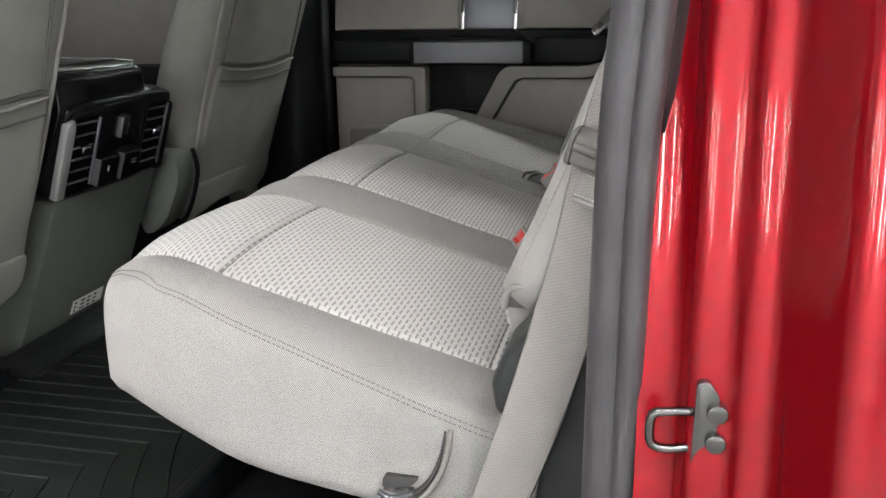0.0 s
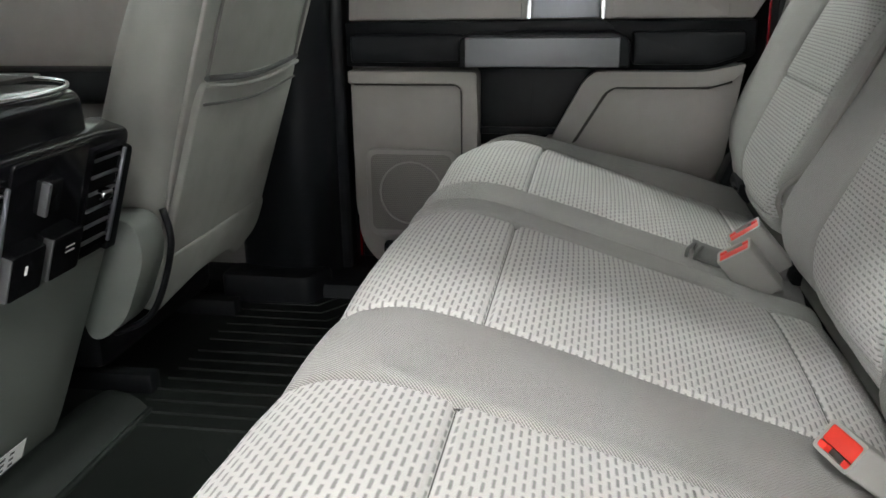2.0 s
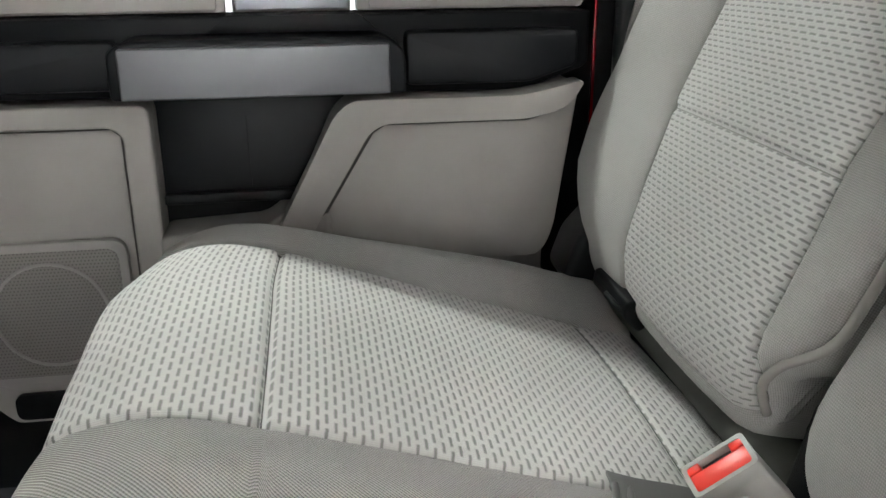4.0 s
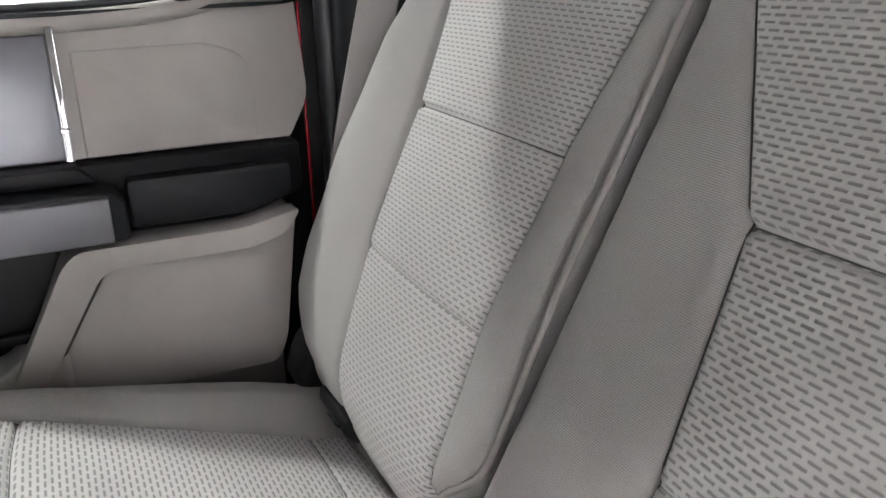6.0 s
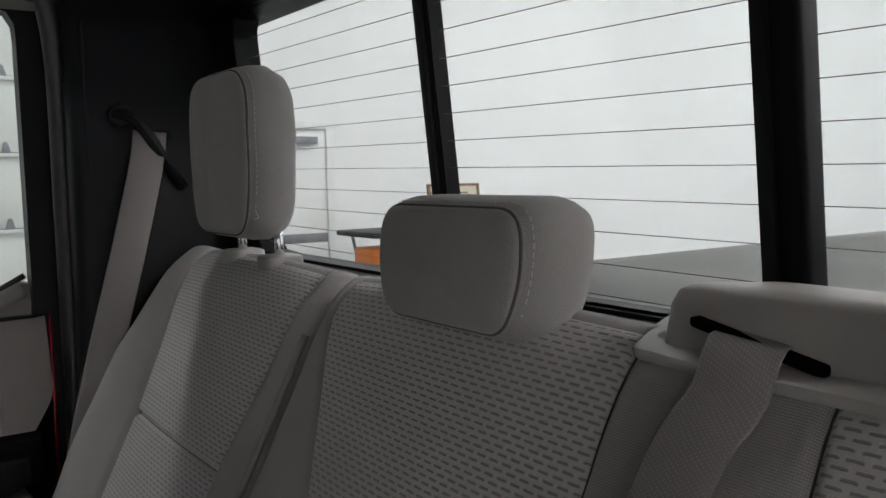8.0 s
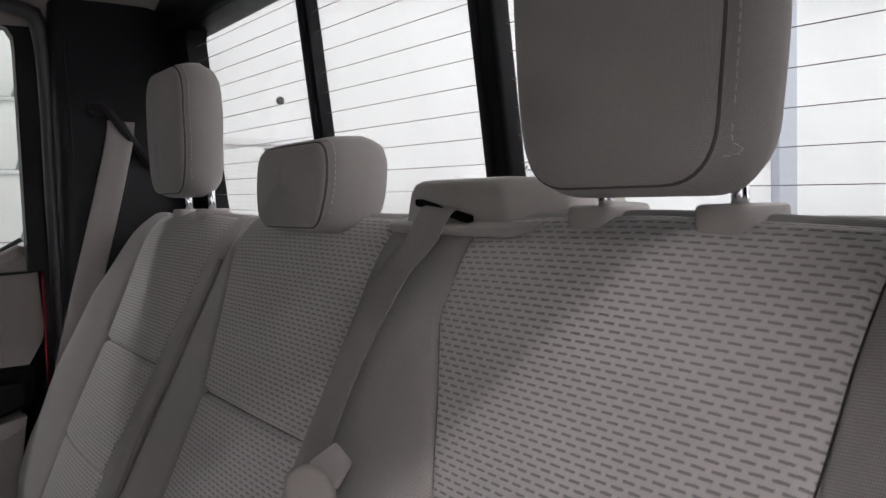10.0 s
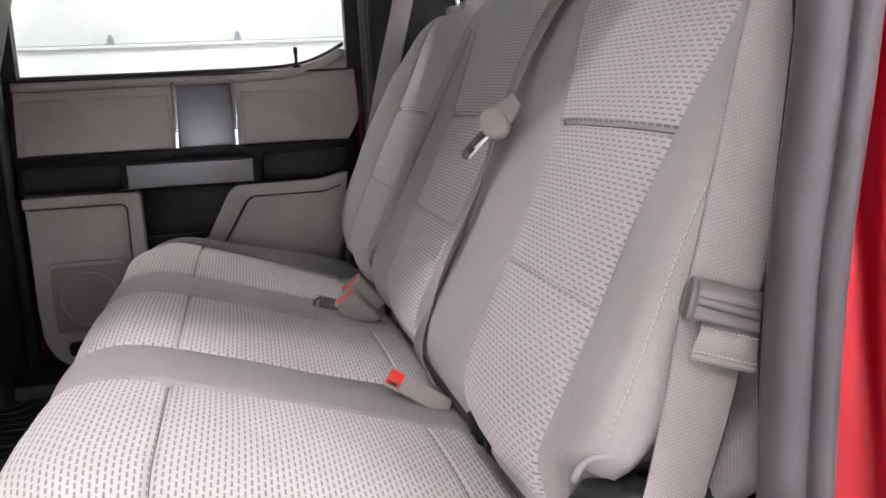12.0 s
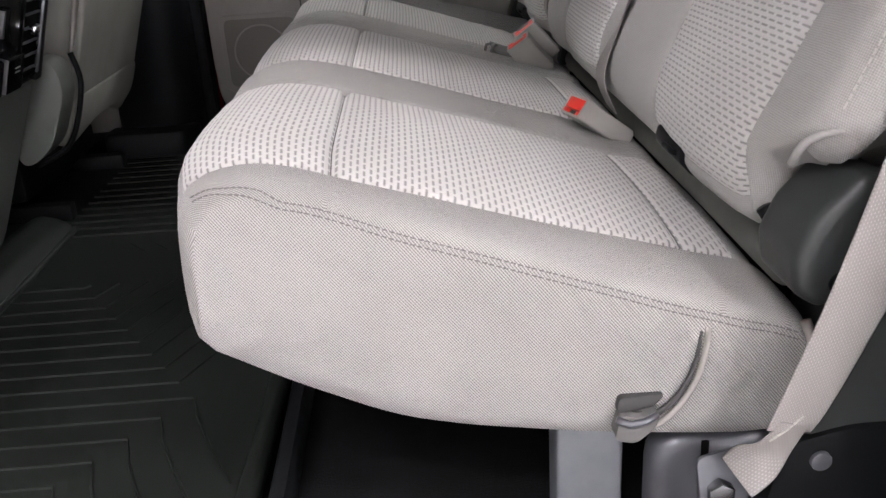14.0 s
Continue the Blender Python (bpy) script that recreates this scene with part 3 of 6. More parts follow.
def bench():
    near = thing("rear_bench", "wide grey cloth rear bench section with woven inserts", "bench seat", "rear bench sections")
    shape = pad(near, SEAT, [slant((0.10, 0.093), (0.30, 0.072), (0.47, 0.057), (0.6, 0.048)), slant((0.1, 0.155), (0.22, 0.146), (0.5, 0.166)), const(0.45), const(0.586), const(0.887), const(0.956)], [(1, 2), (3, 4)], [(0.076, 0.605), (0.536, 0.513)], [(0.205, 0.618), (0.488, 0.5275)], 0.03, firm=True)
    far = thing("rear_bench", "narrow grey cloth rear bench section beside the closed door", "bench seat", "rear bench sections")
    fshape = pad(far, SEAT, [const(0.966), const(1.042), slant((0.1, 1.335), (0.22, 1.35), (0.5, 1.335)), slant((0.10, 1.394), (0.30, 1.424), (0.47, 1.438), (0.6, 1.446))], [(1, 2)], [(0.076, 0.605), (0.536, 0.513)], [(0.205, 0.618), (0.488, 0.5275)], 0.03, firm=True, outer=-1, raised=0.022)
    inner = ((0.6, 0.345), (0.77, 0.362), (0.88, 0.387), (0.95, 0.43), (1.0, 0.462), (1.1, 0.468))
    outer = ((0.6, 0.115), (0.75, 0.125), (0.9, 0.127), (1.1, 0.116))
    cut = bend((0.60, 0.100), (0.628, 0.092), (0.650, 0.034), (0.675, 0.016), (1.1, 0.008))

    def near_end(x, z):
        """The open end is cut away in front, where the hinge passes, and full behind it."""
        return cut(x, z + 0.06 * min(1.0, max(0.0, (x - 0.585) / 0.05)))
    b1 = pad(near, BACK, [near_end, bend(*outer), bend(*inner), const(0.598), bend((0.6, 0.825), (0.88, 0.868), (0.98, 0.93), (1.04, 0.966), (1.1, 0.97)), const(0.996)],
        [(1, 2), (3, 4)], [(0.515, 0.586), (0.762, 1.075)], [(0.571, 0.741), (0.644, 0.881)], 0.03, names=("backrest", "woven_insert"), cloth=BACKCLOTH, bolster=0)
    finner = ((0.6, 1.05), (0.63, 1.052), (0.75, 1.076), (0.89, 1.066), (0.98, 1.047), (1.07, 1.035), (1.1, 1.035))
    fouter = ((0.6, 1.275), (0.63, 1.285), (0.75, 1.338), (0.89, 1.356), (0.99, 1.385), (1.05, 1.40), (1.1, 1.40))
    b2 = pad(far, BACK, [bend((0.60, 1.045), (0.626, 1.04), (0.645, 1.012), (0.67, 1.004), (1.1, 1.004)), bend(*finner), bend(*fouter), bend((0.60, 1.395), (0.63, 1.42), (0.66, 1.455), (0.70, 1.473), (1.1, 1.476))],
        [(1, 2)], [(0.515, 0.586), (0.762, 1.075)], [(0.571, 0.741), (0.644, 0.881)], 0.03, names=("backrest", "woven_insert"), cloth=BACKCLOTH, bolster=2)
    col = int(np.argmin(np.abs(b1["P"][:, len(b1["s"]) // 3, 1] - 0.023)))
    run = [tuple(b1["P"][col, j] + np.array((b1["nrm"][j, 0], 0, b1["nrm"][j, 1])) * 0.0004) for j in range(len(b1["s"])) if 0.664 < b1["P"][col, j, 2] < 1.04 and b1["nrm"][j, 0] < 0]
    b1["run"] = sorted(run, key=lambda p: p[2])
    return shape["cover"], fshape["cover"], b1["cover"], b2["cover"], shape, fshape, b1["run"]


cushion_near, cushion_far, back_near, back_far, cushion_shape, far_shape, bolster_line = bench()


def stitch_row(points, gap=0.0052, length=0.0036, radius=0.0006):
    line = smooth_line(points, gap)
    out = []
    for p, q in zip(line, line[1:]):
        e = p + (q - p) * length / gap
        out.append(tube([tuple(p), tuple(e)], radius, 5, smooth=False))
    return join(*out)


# ---- headrests ----
def headrest(name, label, y0, y1, x0, x1, z0, z1, post_z=None, lean=0.12, tuck=0.25, corner=0.045):
    """A padded headrest: a domed front panel inside a sewn seam, a gusset round it and a flatter back."""
    ob = thing(name, label, "headrest", "rear headrests")
    cy, hy = (y0 + y1) / 2, (y1 - y0) / 2
    n, zc = 80, (z0 + z1) / 2

    def ring(x, inset, f=1.0):
        half, lo, hi = hy - inset, z0 + inset, z1 - inset
        low = half * (1 - tuck * 0.5)
        poly = rounded([(-low, lo), (low, lo), (half, lo + 0.42 * (hi - lo)), (half, hi), (-half, hi), (-half, lo + 0.42 * (hi - lo))], [corner * 0.65, corner * 0.65, 0.05, corner, corner, 0.05], 8)
        q = np.array(poly + poly[:1])
        arc = np.r_[0, np.cumsum(np.linalg.norm(np.diff(q, axis=0), axis=1))]
        want = np.linspace(0, arc[-1], n, endpoint=False)
        return [(x + lean * (z - z0) + 0.0012 * noise.noise(Vector((x * 20, y * 22 + cy * 9, z * 22))), cy + y * f, zc + (z - zc) * f) for y, z in zip(np.interp(want, arc, q[:, 0]), np.interp(want, arc, q[:, 1]))]
    thick = x1 - x0
    rows = [ring(x0 - 0.009 * (1 - f * f), 0.012, f) for f in (0.12, 0.3, 0.5, 0.7, 0.86, 0.96)]
    rows += [ring(x0 + dx, e) for dx, e in ((0.0015, 0.0095), (0.0045, 0.0075), (0.0075, 0.0078), (0.0105, 0.0055), (0.017, 0.0025), (0.026, 0.0005))]
    rows += [ring(x0 + thick * 0.6, 0.0), ring(x1 - 0.022, 0.003), ring(x1 - 0.010, 0.008), ring(x1 - 0.003, 0.016), ring(x1, 0.026)]
    rows += [ring(x1 + 0.003 * (1 - f * f), 0.026, f) for f in (0.85, 0.6, 0.3)]
    bm = bmesh.new()
    uv = bm.loops.layers.uv.new("UVMap")
    vs = [[bm.verts.new(q) for q in r] for r in rows]
    for r, q in zip(vs, vs[1:]):
        for k in range(n):
            bm.faces.new((r[k], r[(k + 1) % n], q[(k + 1) % n], q[k]))
    bm.faces.new(vs[0])
    bm.faces.new(vs[-1][::-1])
    bmesh.ops.recalc_face_normals(bm, faces=bm.faces[:])
    for f in bm.faces:
        for loop in f.loops:
            c = loop.vert.co
            loop[uv].uv = (c.y + 1.3 * c.x, c.z + 0.4 * c.x)
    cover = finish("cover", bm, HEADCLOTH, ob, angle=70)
    seam = [q for q in ring(x0 + 0.006, 0.0072)]
    part("seam_cord", tube(seam, 0.0013, 6, 0.006, True), SEAMSHADE, cover, "sewn seam with its shade painted dark")
    part("gusset_stitching", stitch_row([q for q in ring(x0 + 0.0135, 0.0034) if q[2] > z0 + 0.02], 0.0062, 0.004, 0.0006), THREAD, cover, "sewn stitches")
    if post_z is not None:
        for sy in (-1, 1):
            y = cy + sy * 0.056
            post = part("post", tube([(0.768, y, post_z - 0.02), (0.766, y, z0 + 0.03)], 0.0055, 12, smooth=False), CHROME, ob, "chrome headrest post")
            part("post_collar", prism(rounded([(0.744, y - 0.02), (0.79, y - 0.024), (0.79, y + 0.024), (0.744, y + 0.02)], 0.012), post_z - 0.016, post_z + 0.003, "z", 0.004), GREYPLASTIC, post, "light grey plastic collar")
    return ob


headrest("headrest", "raised grey cloth headrest on chrome posts", 1.126, 1.320, 0.714, 0.784, 1.104, 1.304, 1.083, 0.0, corner=0.062)
headrest("headrest", "raised grey cloth headrest on chrome posts", 0.184, 0.374, 0.710, 0.784, 1.091, 1.318, 1.083, 0.0, corner=0.055)
headrest("centre_headrest", "low wide grey cloth centre headrest resting on the backrest", 0.658, 0.845, 0.702, 0.786, 1.060, 1.160, None, 0.08, 0.3, corner=0.066)


# ---- seat belts, guide and buckles ----
def belt_guide():
    ob = thing("belt_guide", "light grey plastic belt guide on the backrest top", "belt guide")
    bm = bmesh.new()
    rings = []
    # front face, slanting end face and nearly flat top
    for z, df, de, dl in ((1.030, 0, 0, 0), (1.064, 0.001, 0.0, 0.0), (1.098, 0.006, 0.022, 0.003), (1.1065, 0.009, 0.030, 0.006), (1.1105, 0.014, 0.037, 0.011), (1.1120, 0.022, 0.045, 0.019)):
        plan = rounded([(0.748 + df, 0.582 - dl), (0.749 + df, 0.428 + de * 0.55), (0.786 + df * 0.5, 0.372 + de), (0.848, 0.372 + de), (0.848, 0.582 - dl)], [0.008, 0.006, 0.008, 0.004, 0.006], 4)
        rings.append([bm.verts.new((x, y, z - (0.25 if z > 1.05 else 0.0) * (x - 0.75) * 0.35)) for x, y in plan])
    for r, q in zip(rings, rings[1:]):
        for i in range(len(r)):
            bm.faces.new((r[i], r[(i + 1) % len(r)], q[(i + 1) % len(r)], q[i]))
    bm.faces.new(rings[-1])
    bm.faces.new(rings[0][::-1])
    bmesh.ops.recalc_face_normals(bm, faces=bm.faces[:])
    housing = part("housing", bm, GREYPLASTIC, ob)
    # solid dark bar gives the slot's shade
    part("slot", prism(rounded([(0.473, 1.0715), (0.473, 1.0785), (0.556, 1.0935), (0.556, 1.0875)], 0.002, 2), 0.7466, 0.775, "x", 0.0005), HOLE, housing, "dark bar painting the belt slot's shade")
    rim = smooth_line([(0.750, 0.598), (0.738, 0.574), (0.735, 0.52), (0.733, 0.45), (0.736, 0.405), (0.768, 0.360), (0.83, 0.358), (0.83, 0.596)], 0.006, True)
    part("flange", prism([tuple(p) for p in rim[:-1]], 1.050, 1.0585, "z", 0.003, m=Matrix.Translation((0.74, 0, 1.066)) @ Matrix.Rotation(radians(-10), 4, "Y") @ Matrix.Translation((-0.74, 0, -1.053))), GREYPLASTIC, ob, "light grey edge flange")
    return ob


belt_guide()


def tongue(ob, at, aim, across, plate=True):
    """A belt tongue: a plastic grip with a chromed blade, lying along aim."""
    d, a = Vector(aim).normalized(), Vector(across)
    a = (a - d * a.dot(d)).normalized()
    n = a.cross(d)
    m = Matrix((a, d, n)).transposed().to_4x4()
    m.translation = at
    m = m @ Matrix.Scale(0.72, 4)
    disc = [(0.030 * math.cos(t), 0.006 + 0.024 * math.sin(t)) for t in np.linspace(0, 2 * math.pi, 28, endpoint=False)]
    part("grip", moved(prism(disc, -0.0085, 0.0085, "z", 0.006, segments=4), m), TAN, ob, "round grey plastic grip")
    part("grip_tail", moved(prism(rounded([(-0.014, -0.050), (0.014, -0.046), (0.022, -0.012), (-0.022, -0.012)], 0.006), -0.004, 0.004, "z", 0.003), m), BELT, ob, "folded webbing end")
    if plate:
        bm = prism(rounded([(-0.0105, 0.02), (0.0105, 0.02), (0.0105, 0.076), (0.006, 0.083), (-0.006, 0.083), (-0.0105, 0.076)], 0.002), -0.0013, 0.0013, "z", 0.0005)
        part("blade", moved(bm, m), CHROME, ob, "chromed latch blade")
        part("blade_hole", moved(box(-0.0055, 0.0055, 0.058, 0.070, -0.0016, 0.0016, 0), m), INKSHADE, ob)


def belts():
    ob = thing("seat_belt", "grey webbing belt hanging beside the open door", "seat belt", "seat belts")
    pts = [(0.722, 0.010, 1.23), (0.683, 0.007, 1.08), (0.645, 0.001, 0.93), (0.617, -0.004, 0.82), (0.603, -0.004, 0.765), (0.586, -0.001, 0.68), (0.555, 0.002, 0.565), (0.527, 0.004, 0.480), (0.517, 0.005, 0.455)]
    ac = [(0.8, -0.5, 0), (0.9, -0.4, 0), (0.9, -0.4, 0), (0.92, -0.35, 0), (0.92, -0.35, 0), (0.95, -0.1, 0), (0.95, 0.12, 0), (0.9, 0.25, 0), (0.85, 0.3, 0)]
    part("webbing", ribbon(pts, ac, 0.048), BELT, ob)
    # folded latch keeper
    d = Vector((0.03, 0.0, 0.11)).normalized()
    a = Vector((0.92, -0.35, 0))
    a = (a - d * a.dot(d)).normalized()
    n = a.cross(d)
    m = Matrix((a, d, n)).transposed().to_4x4()
    m.translation = (0.611, -0.010, 0.770)
    m = m @ Matrix.Scale(0.86, 4)
    part("latch_keeper", moved(prism(rounded([(-0.012, -0.020), (0.004, -0.020), (0.006, 0.000), (0.019, 0.003), (0.020, 0.012), (0.012, 0.020), (-0.012, 0.020)], 0.004), -0.032, 0.034, "x", 0.003, segments=3), m), LATCHGREY, ob, "grey plastic latch holder")
    part("end_cap", moved(prism(rounded([(-0.014, -0.021), (0.009, -0.021), (0.021, 0.006), (0.014, 0.021), (-0.014, 0.021)], 0.008), -0.0365, -0.0315, "x", 0.0015), m), TAB, ob, "dark grey end of the latch holder")
    # dark block in place of the shade inside the holder
    part("latch_opening", moved(box(-0.027, 0.030, -0.0125, 0.001, 0.004, 0.0075, 0.0012), m), INKSHADE, ob, "dark block painting the latch slot's shade")
    part("holder_lip", moved(tube([(-0.030, 0.0035, 0.018), (0.002, 0.003, 0.0205), (0.033, 0.0035, 0.018)], 0.0042, 10), m), LATCHGREY, ob, "rounded front lip of the latch holder")
    part("belt_fold", moved(ribbon([(0.003, -0.011, 0.0085), (0.003, -0.018, 0.0125), (0.002, -0.028, 0.0105), (0.001, -0.040, 0.007)], [(1, 0, 0)] * 4, 0.049, 0.003), m), BELT, ob, "stitched fold of grey webbing")
    for dy, dz in ((-0.016, 0.0140), (-0.036, 0.0098)):
        part("fold_stitching", moved(stitch_row([(-0.022, dy, dz), (0.003, dy, dz + 0.0006), (0.026, dy, dz)], 0.0034, 0.0022, 0.0009), m), THREAD, ob, "sewn stitches")
    part("fold_hem", moved(tube([(-0.0235, -0.041, 0.007), (0.0255, -0.041, 0.007)], 0.0030, 8, smooth=False), m), BELT, ob, "rolled hem of the fold")
    # stitched end at the floor anchor
    part("belt_end", ribbon([(0.520, 0.0035, 0.462), (0.509, 0.0065, 0.442), (0.498, 0.011, 0.426), (0.487, 0.014, 0.412)], [(0.85, 0.3, 0), (0.8, 0.1, 0), (0.7, -0.4, 0), (0.6, -0.7, 0)], 0.034), BELT, ob, "sewn narrowed belt end")
    part("end_stitching", stitch_row([(0.501, -0.0005, 0.452), (0.513, 0.001, 0.459), (0.526, 0.005, 0.467)], 0.0032, 0.0026, 0.0011), THREAD, ob, "sewn bar")
    part("anchor_plate", moved(prism(rounded([(-0.02, -0.03), (0.02, -0.03), (0.02, 0.02), (-0.02, 0.02)], 0.008), -0.002, 0.002, "z", 0.001), pose(0.482, 0.030, 0.400, 75, 0, 15)), GREYSTEEL, ob, "steel belt anchor")
    part("anchor_bolt", drum(0.011, 0.01, "y", 6, 0.001, Matrix.Translation((0.479, 0.022, 0.392))), ZINC, ob)
    part("d_ring", tube([(0.70, 0.02, 1.235), (0.735, -0.005, 1.225), (0.725, -0.012, 1.262), (0.705, 0.005, 1.27)], 0.007, 8, 0.01, True), BLACK, ob)

    mid = thing("seat_belt", "grey webbing centre belt with a loose tongue, drawn over the backrest", "seat belt", "seat belts")
    y = 0.517
    pts = [(0.768, y, 1.087), (0.7445, y, 1.084), (0.724, y - 0.003, 1.057), (0.699, y + 0.003, 1.03), (0.648, y + 0.006, 0.945), (0.604, y - 0.010, 0.86), (0.576, y - 0.018, 0.79), (0.545, y - 0.01, 0.72), (0.522, y + 0.005, 0.66), (0.50, y + 0.012, 0.60), (0.515, y + 0.015, 0.555)]
    part("webbing", ribbon(pts, [(0, 1, 0.12), (0, 1, 0.12), (0, 1, 0.1), (0, 1, 0.08), (0.05, 1, 0), (0.2, 1, 0), (0.4, 0.9, 0), (0.5, 0.9, 0), (0.3, 1, 0), (0, 1, 0), (0, 1, 0)], 0.046), BELT, mid)
    tongue(mid, (0.600, 0.476, 0.882), (-0.25, 0.09, -0.27), (0.75, -0.65, 0))

    far = thing("seat_belt", "grey webbing belt hanging before the far rear pillar", "seat belt", "seat belts")
    pts = [(0.722, 1.505, 1.245), (0.714, 1.50, 1.20), (0.682, 1.492, 1.08), (0.640, 1.487, 0.93), (0.60, 1.482, 0.77), (0.575, 1.478, 0.6)]
    part("webbing", ribbon(pts, [(0.95, -0.3, 0)] * 6, 0.047), BELT, far)
    part("d_ring", join(tube([(0.672, 1.513, 1.268), (0.70, 1.500, 1.262), (0.745, 1.502, 1.20), (0.77, 1.512, 1.165)], 0.0085, 8), drum(0.016, 0.014, "y", 20, 0.003, Matrix.Translation((0.682, 1.512, 1.268)))), SOFTBLACK, far, "dark plastic belt loop")
    tongue(far, (0.612, 1.474, 0.80), (-0.06, 0, -0.3), (0.9, -0.3, 0))
    return ob, mid, far


belts()


def buckle(label, at, aim, across, stalk):
    """A belt buckle: a flaring grey sleeve round a red button that is sunk into its open end."""
    ob = thing("belt_buckle", label, "belt buckle", "belt buckles")
    d, a = Vector(aim).normalized(), Vector(across)
    a = (a - d * a.dot(d)).normalized()
    n = a.cross(d)
    m = Matrix((a, d, n)).transposed().to_4x4()
    m.translation = at
    core = prism(rounded([(-0.0245, -stalk), (0.0245, -stalk), (0.0225, -0.03), (0.0215, -0.007), (-0.0215, -0.007), (-0.0225, -0.03)], 0.004), -0.0125, 0.0125, "z", 0.004, segments=3)
    body = part("housing", moved(core, m), GREYPLASTIC, ob, "light grey plastic sleeve")
    rim = frame_bm(rounded([(-0.0220, -0.0128), (0.0220, -0.0128), (0.0220, 0.0128), (-0.0220, 0.0128)], 0.004), rounded([(-0.0190, -0.0100), (0.0190, -0.0100), (0.0190, 0.0100), (-0.0190, 0.0100)], 0.003), -0.012, 0.0)
    part("rim", moved(rim, m), GREYPLASTIC, body, "pale rim of the open end")
    part("button", moved(join(box(-0.0195, 0.0195, -0.010, -0.0004, -0.0042, 0.0103, 0.002), box(-0.0195, -0.0105, -0.010, -0.0004, -0.0103, -0.0046, 0.001), box(0.0105, 0.0195, -0.010, -0.0004, -0.0103, -0.0046, 0.001)), m), BUTTON, body, "red release button")
    part("slot", moved(box(-0.0100, 0.0100, -0.010, -0.0055, -0.0095, -0.0046, 0.0004), m), INKSHADE, body, "dark latch slot")
    part("strap", moved(ribbon([(0, -stalk + 0.01, 0), (0, -stalk - 0.02, -0.002), (0, -stalk - 0.05, -0.012)], [(1, 0, 0)] * 3, 0.036, 0.003), m), BELT, ob, "grey webbing stalk")
    return ob


def frame_bm(outer, hole, a, b, axis="y"):
    """A flat ring with thickness between two outlines."""
    o = smooth_resample(outer, 120)
    h = smooth_resample(hole, 120)
    bm = bmesh.new()
    at = (lambda p, d: (p[0], d, p[1])) if axis == "y" else (lambda p, d: (d, p[0], p[1]))
    rows = [[bm.verts.new(at(p, d)) for p in loop] for loop, d in ((o, a), (o, b), (h, b), (h, a))]
    for i in range(4):
        r, q = rows[i], rows[(i + 1) % 4]
        for k in range(120):
            bm.faces.new((r[k], r[(k + 1) % 120], q[(k + 1) % 120], q[k]))
    bmesh.ops.recalc_face_normals(bm, faces=bm.faces[:])
    return bm


def smooth_resample(poly, n):
    """n points on a polygon, spread by the angle seen from its middle."""
    p = np.array(poly)
    c = (p.max(0) + p.min(0)) / 2
    half = (p.max(0) - p.min(0)) / 2
    out = []
    for a in np.linspace(-math.pi, math.pi, n, endpoint=False):
        d = np.array((math.cos(a), math.sin(a)))
        d = d / max(abs(d)) * half
        best = None
        for u, w in zip(p, np.roll(p, -1, 0)):
            e = w - u
            den = d[0] * e[1] - d[1] * e[0]
            if abs(den) < 1e-12:
                continue
            t = ((u[0] - c[0]) * e[1] - (u[1] - c[1]) * e[0]) / den
            s = ((u[0] - c[0]) * d[1] - (u[1] - c[1]) * d[0]) / den
            if t > 0 and -1e-6 <= s <= 1 + 1e-6 and (best is None or t < best):
                best = t
        out.append(tuple(c + d * best))
    return out

buckle("grey belt buckle with a red button on the cushion", (0.466, 0.515, 0.567), (-0.75, -0.22, 0.60), (-0.30, 0.94, 0.0), 0.080)
buckle("grey belt buckle with a red button beside the split", (0.458, 0.966, 0.570), (-0.58, -0.12, 0.74), (0.77, -0.25, 0.55), 0.070)
buckle("grey belt buckle with a red button beside the split", (0.474, 1.004, 0.585), (-0.58, -0.12, 0.74), (0.80, -0.10, 0.52), 0.070)


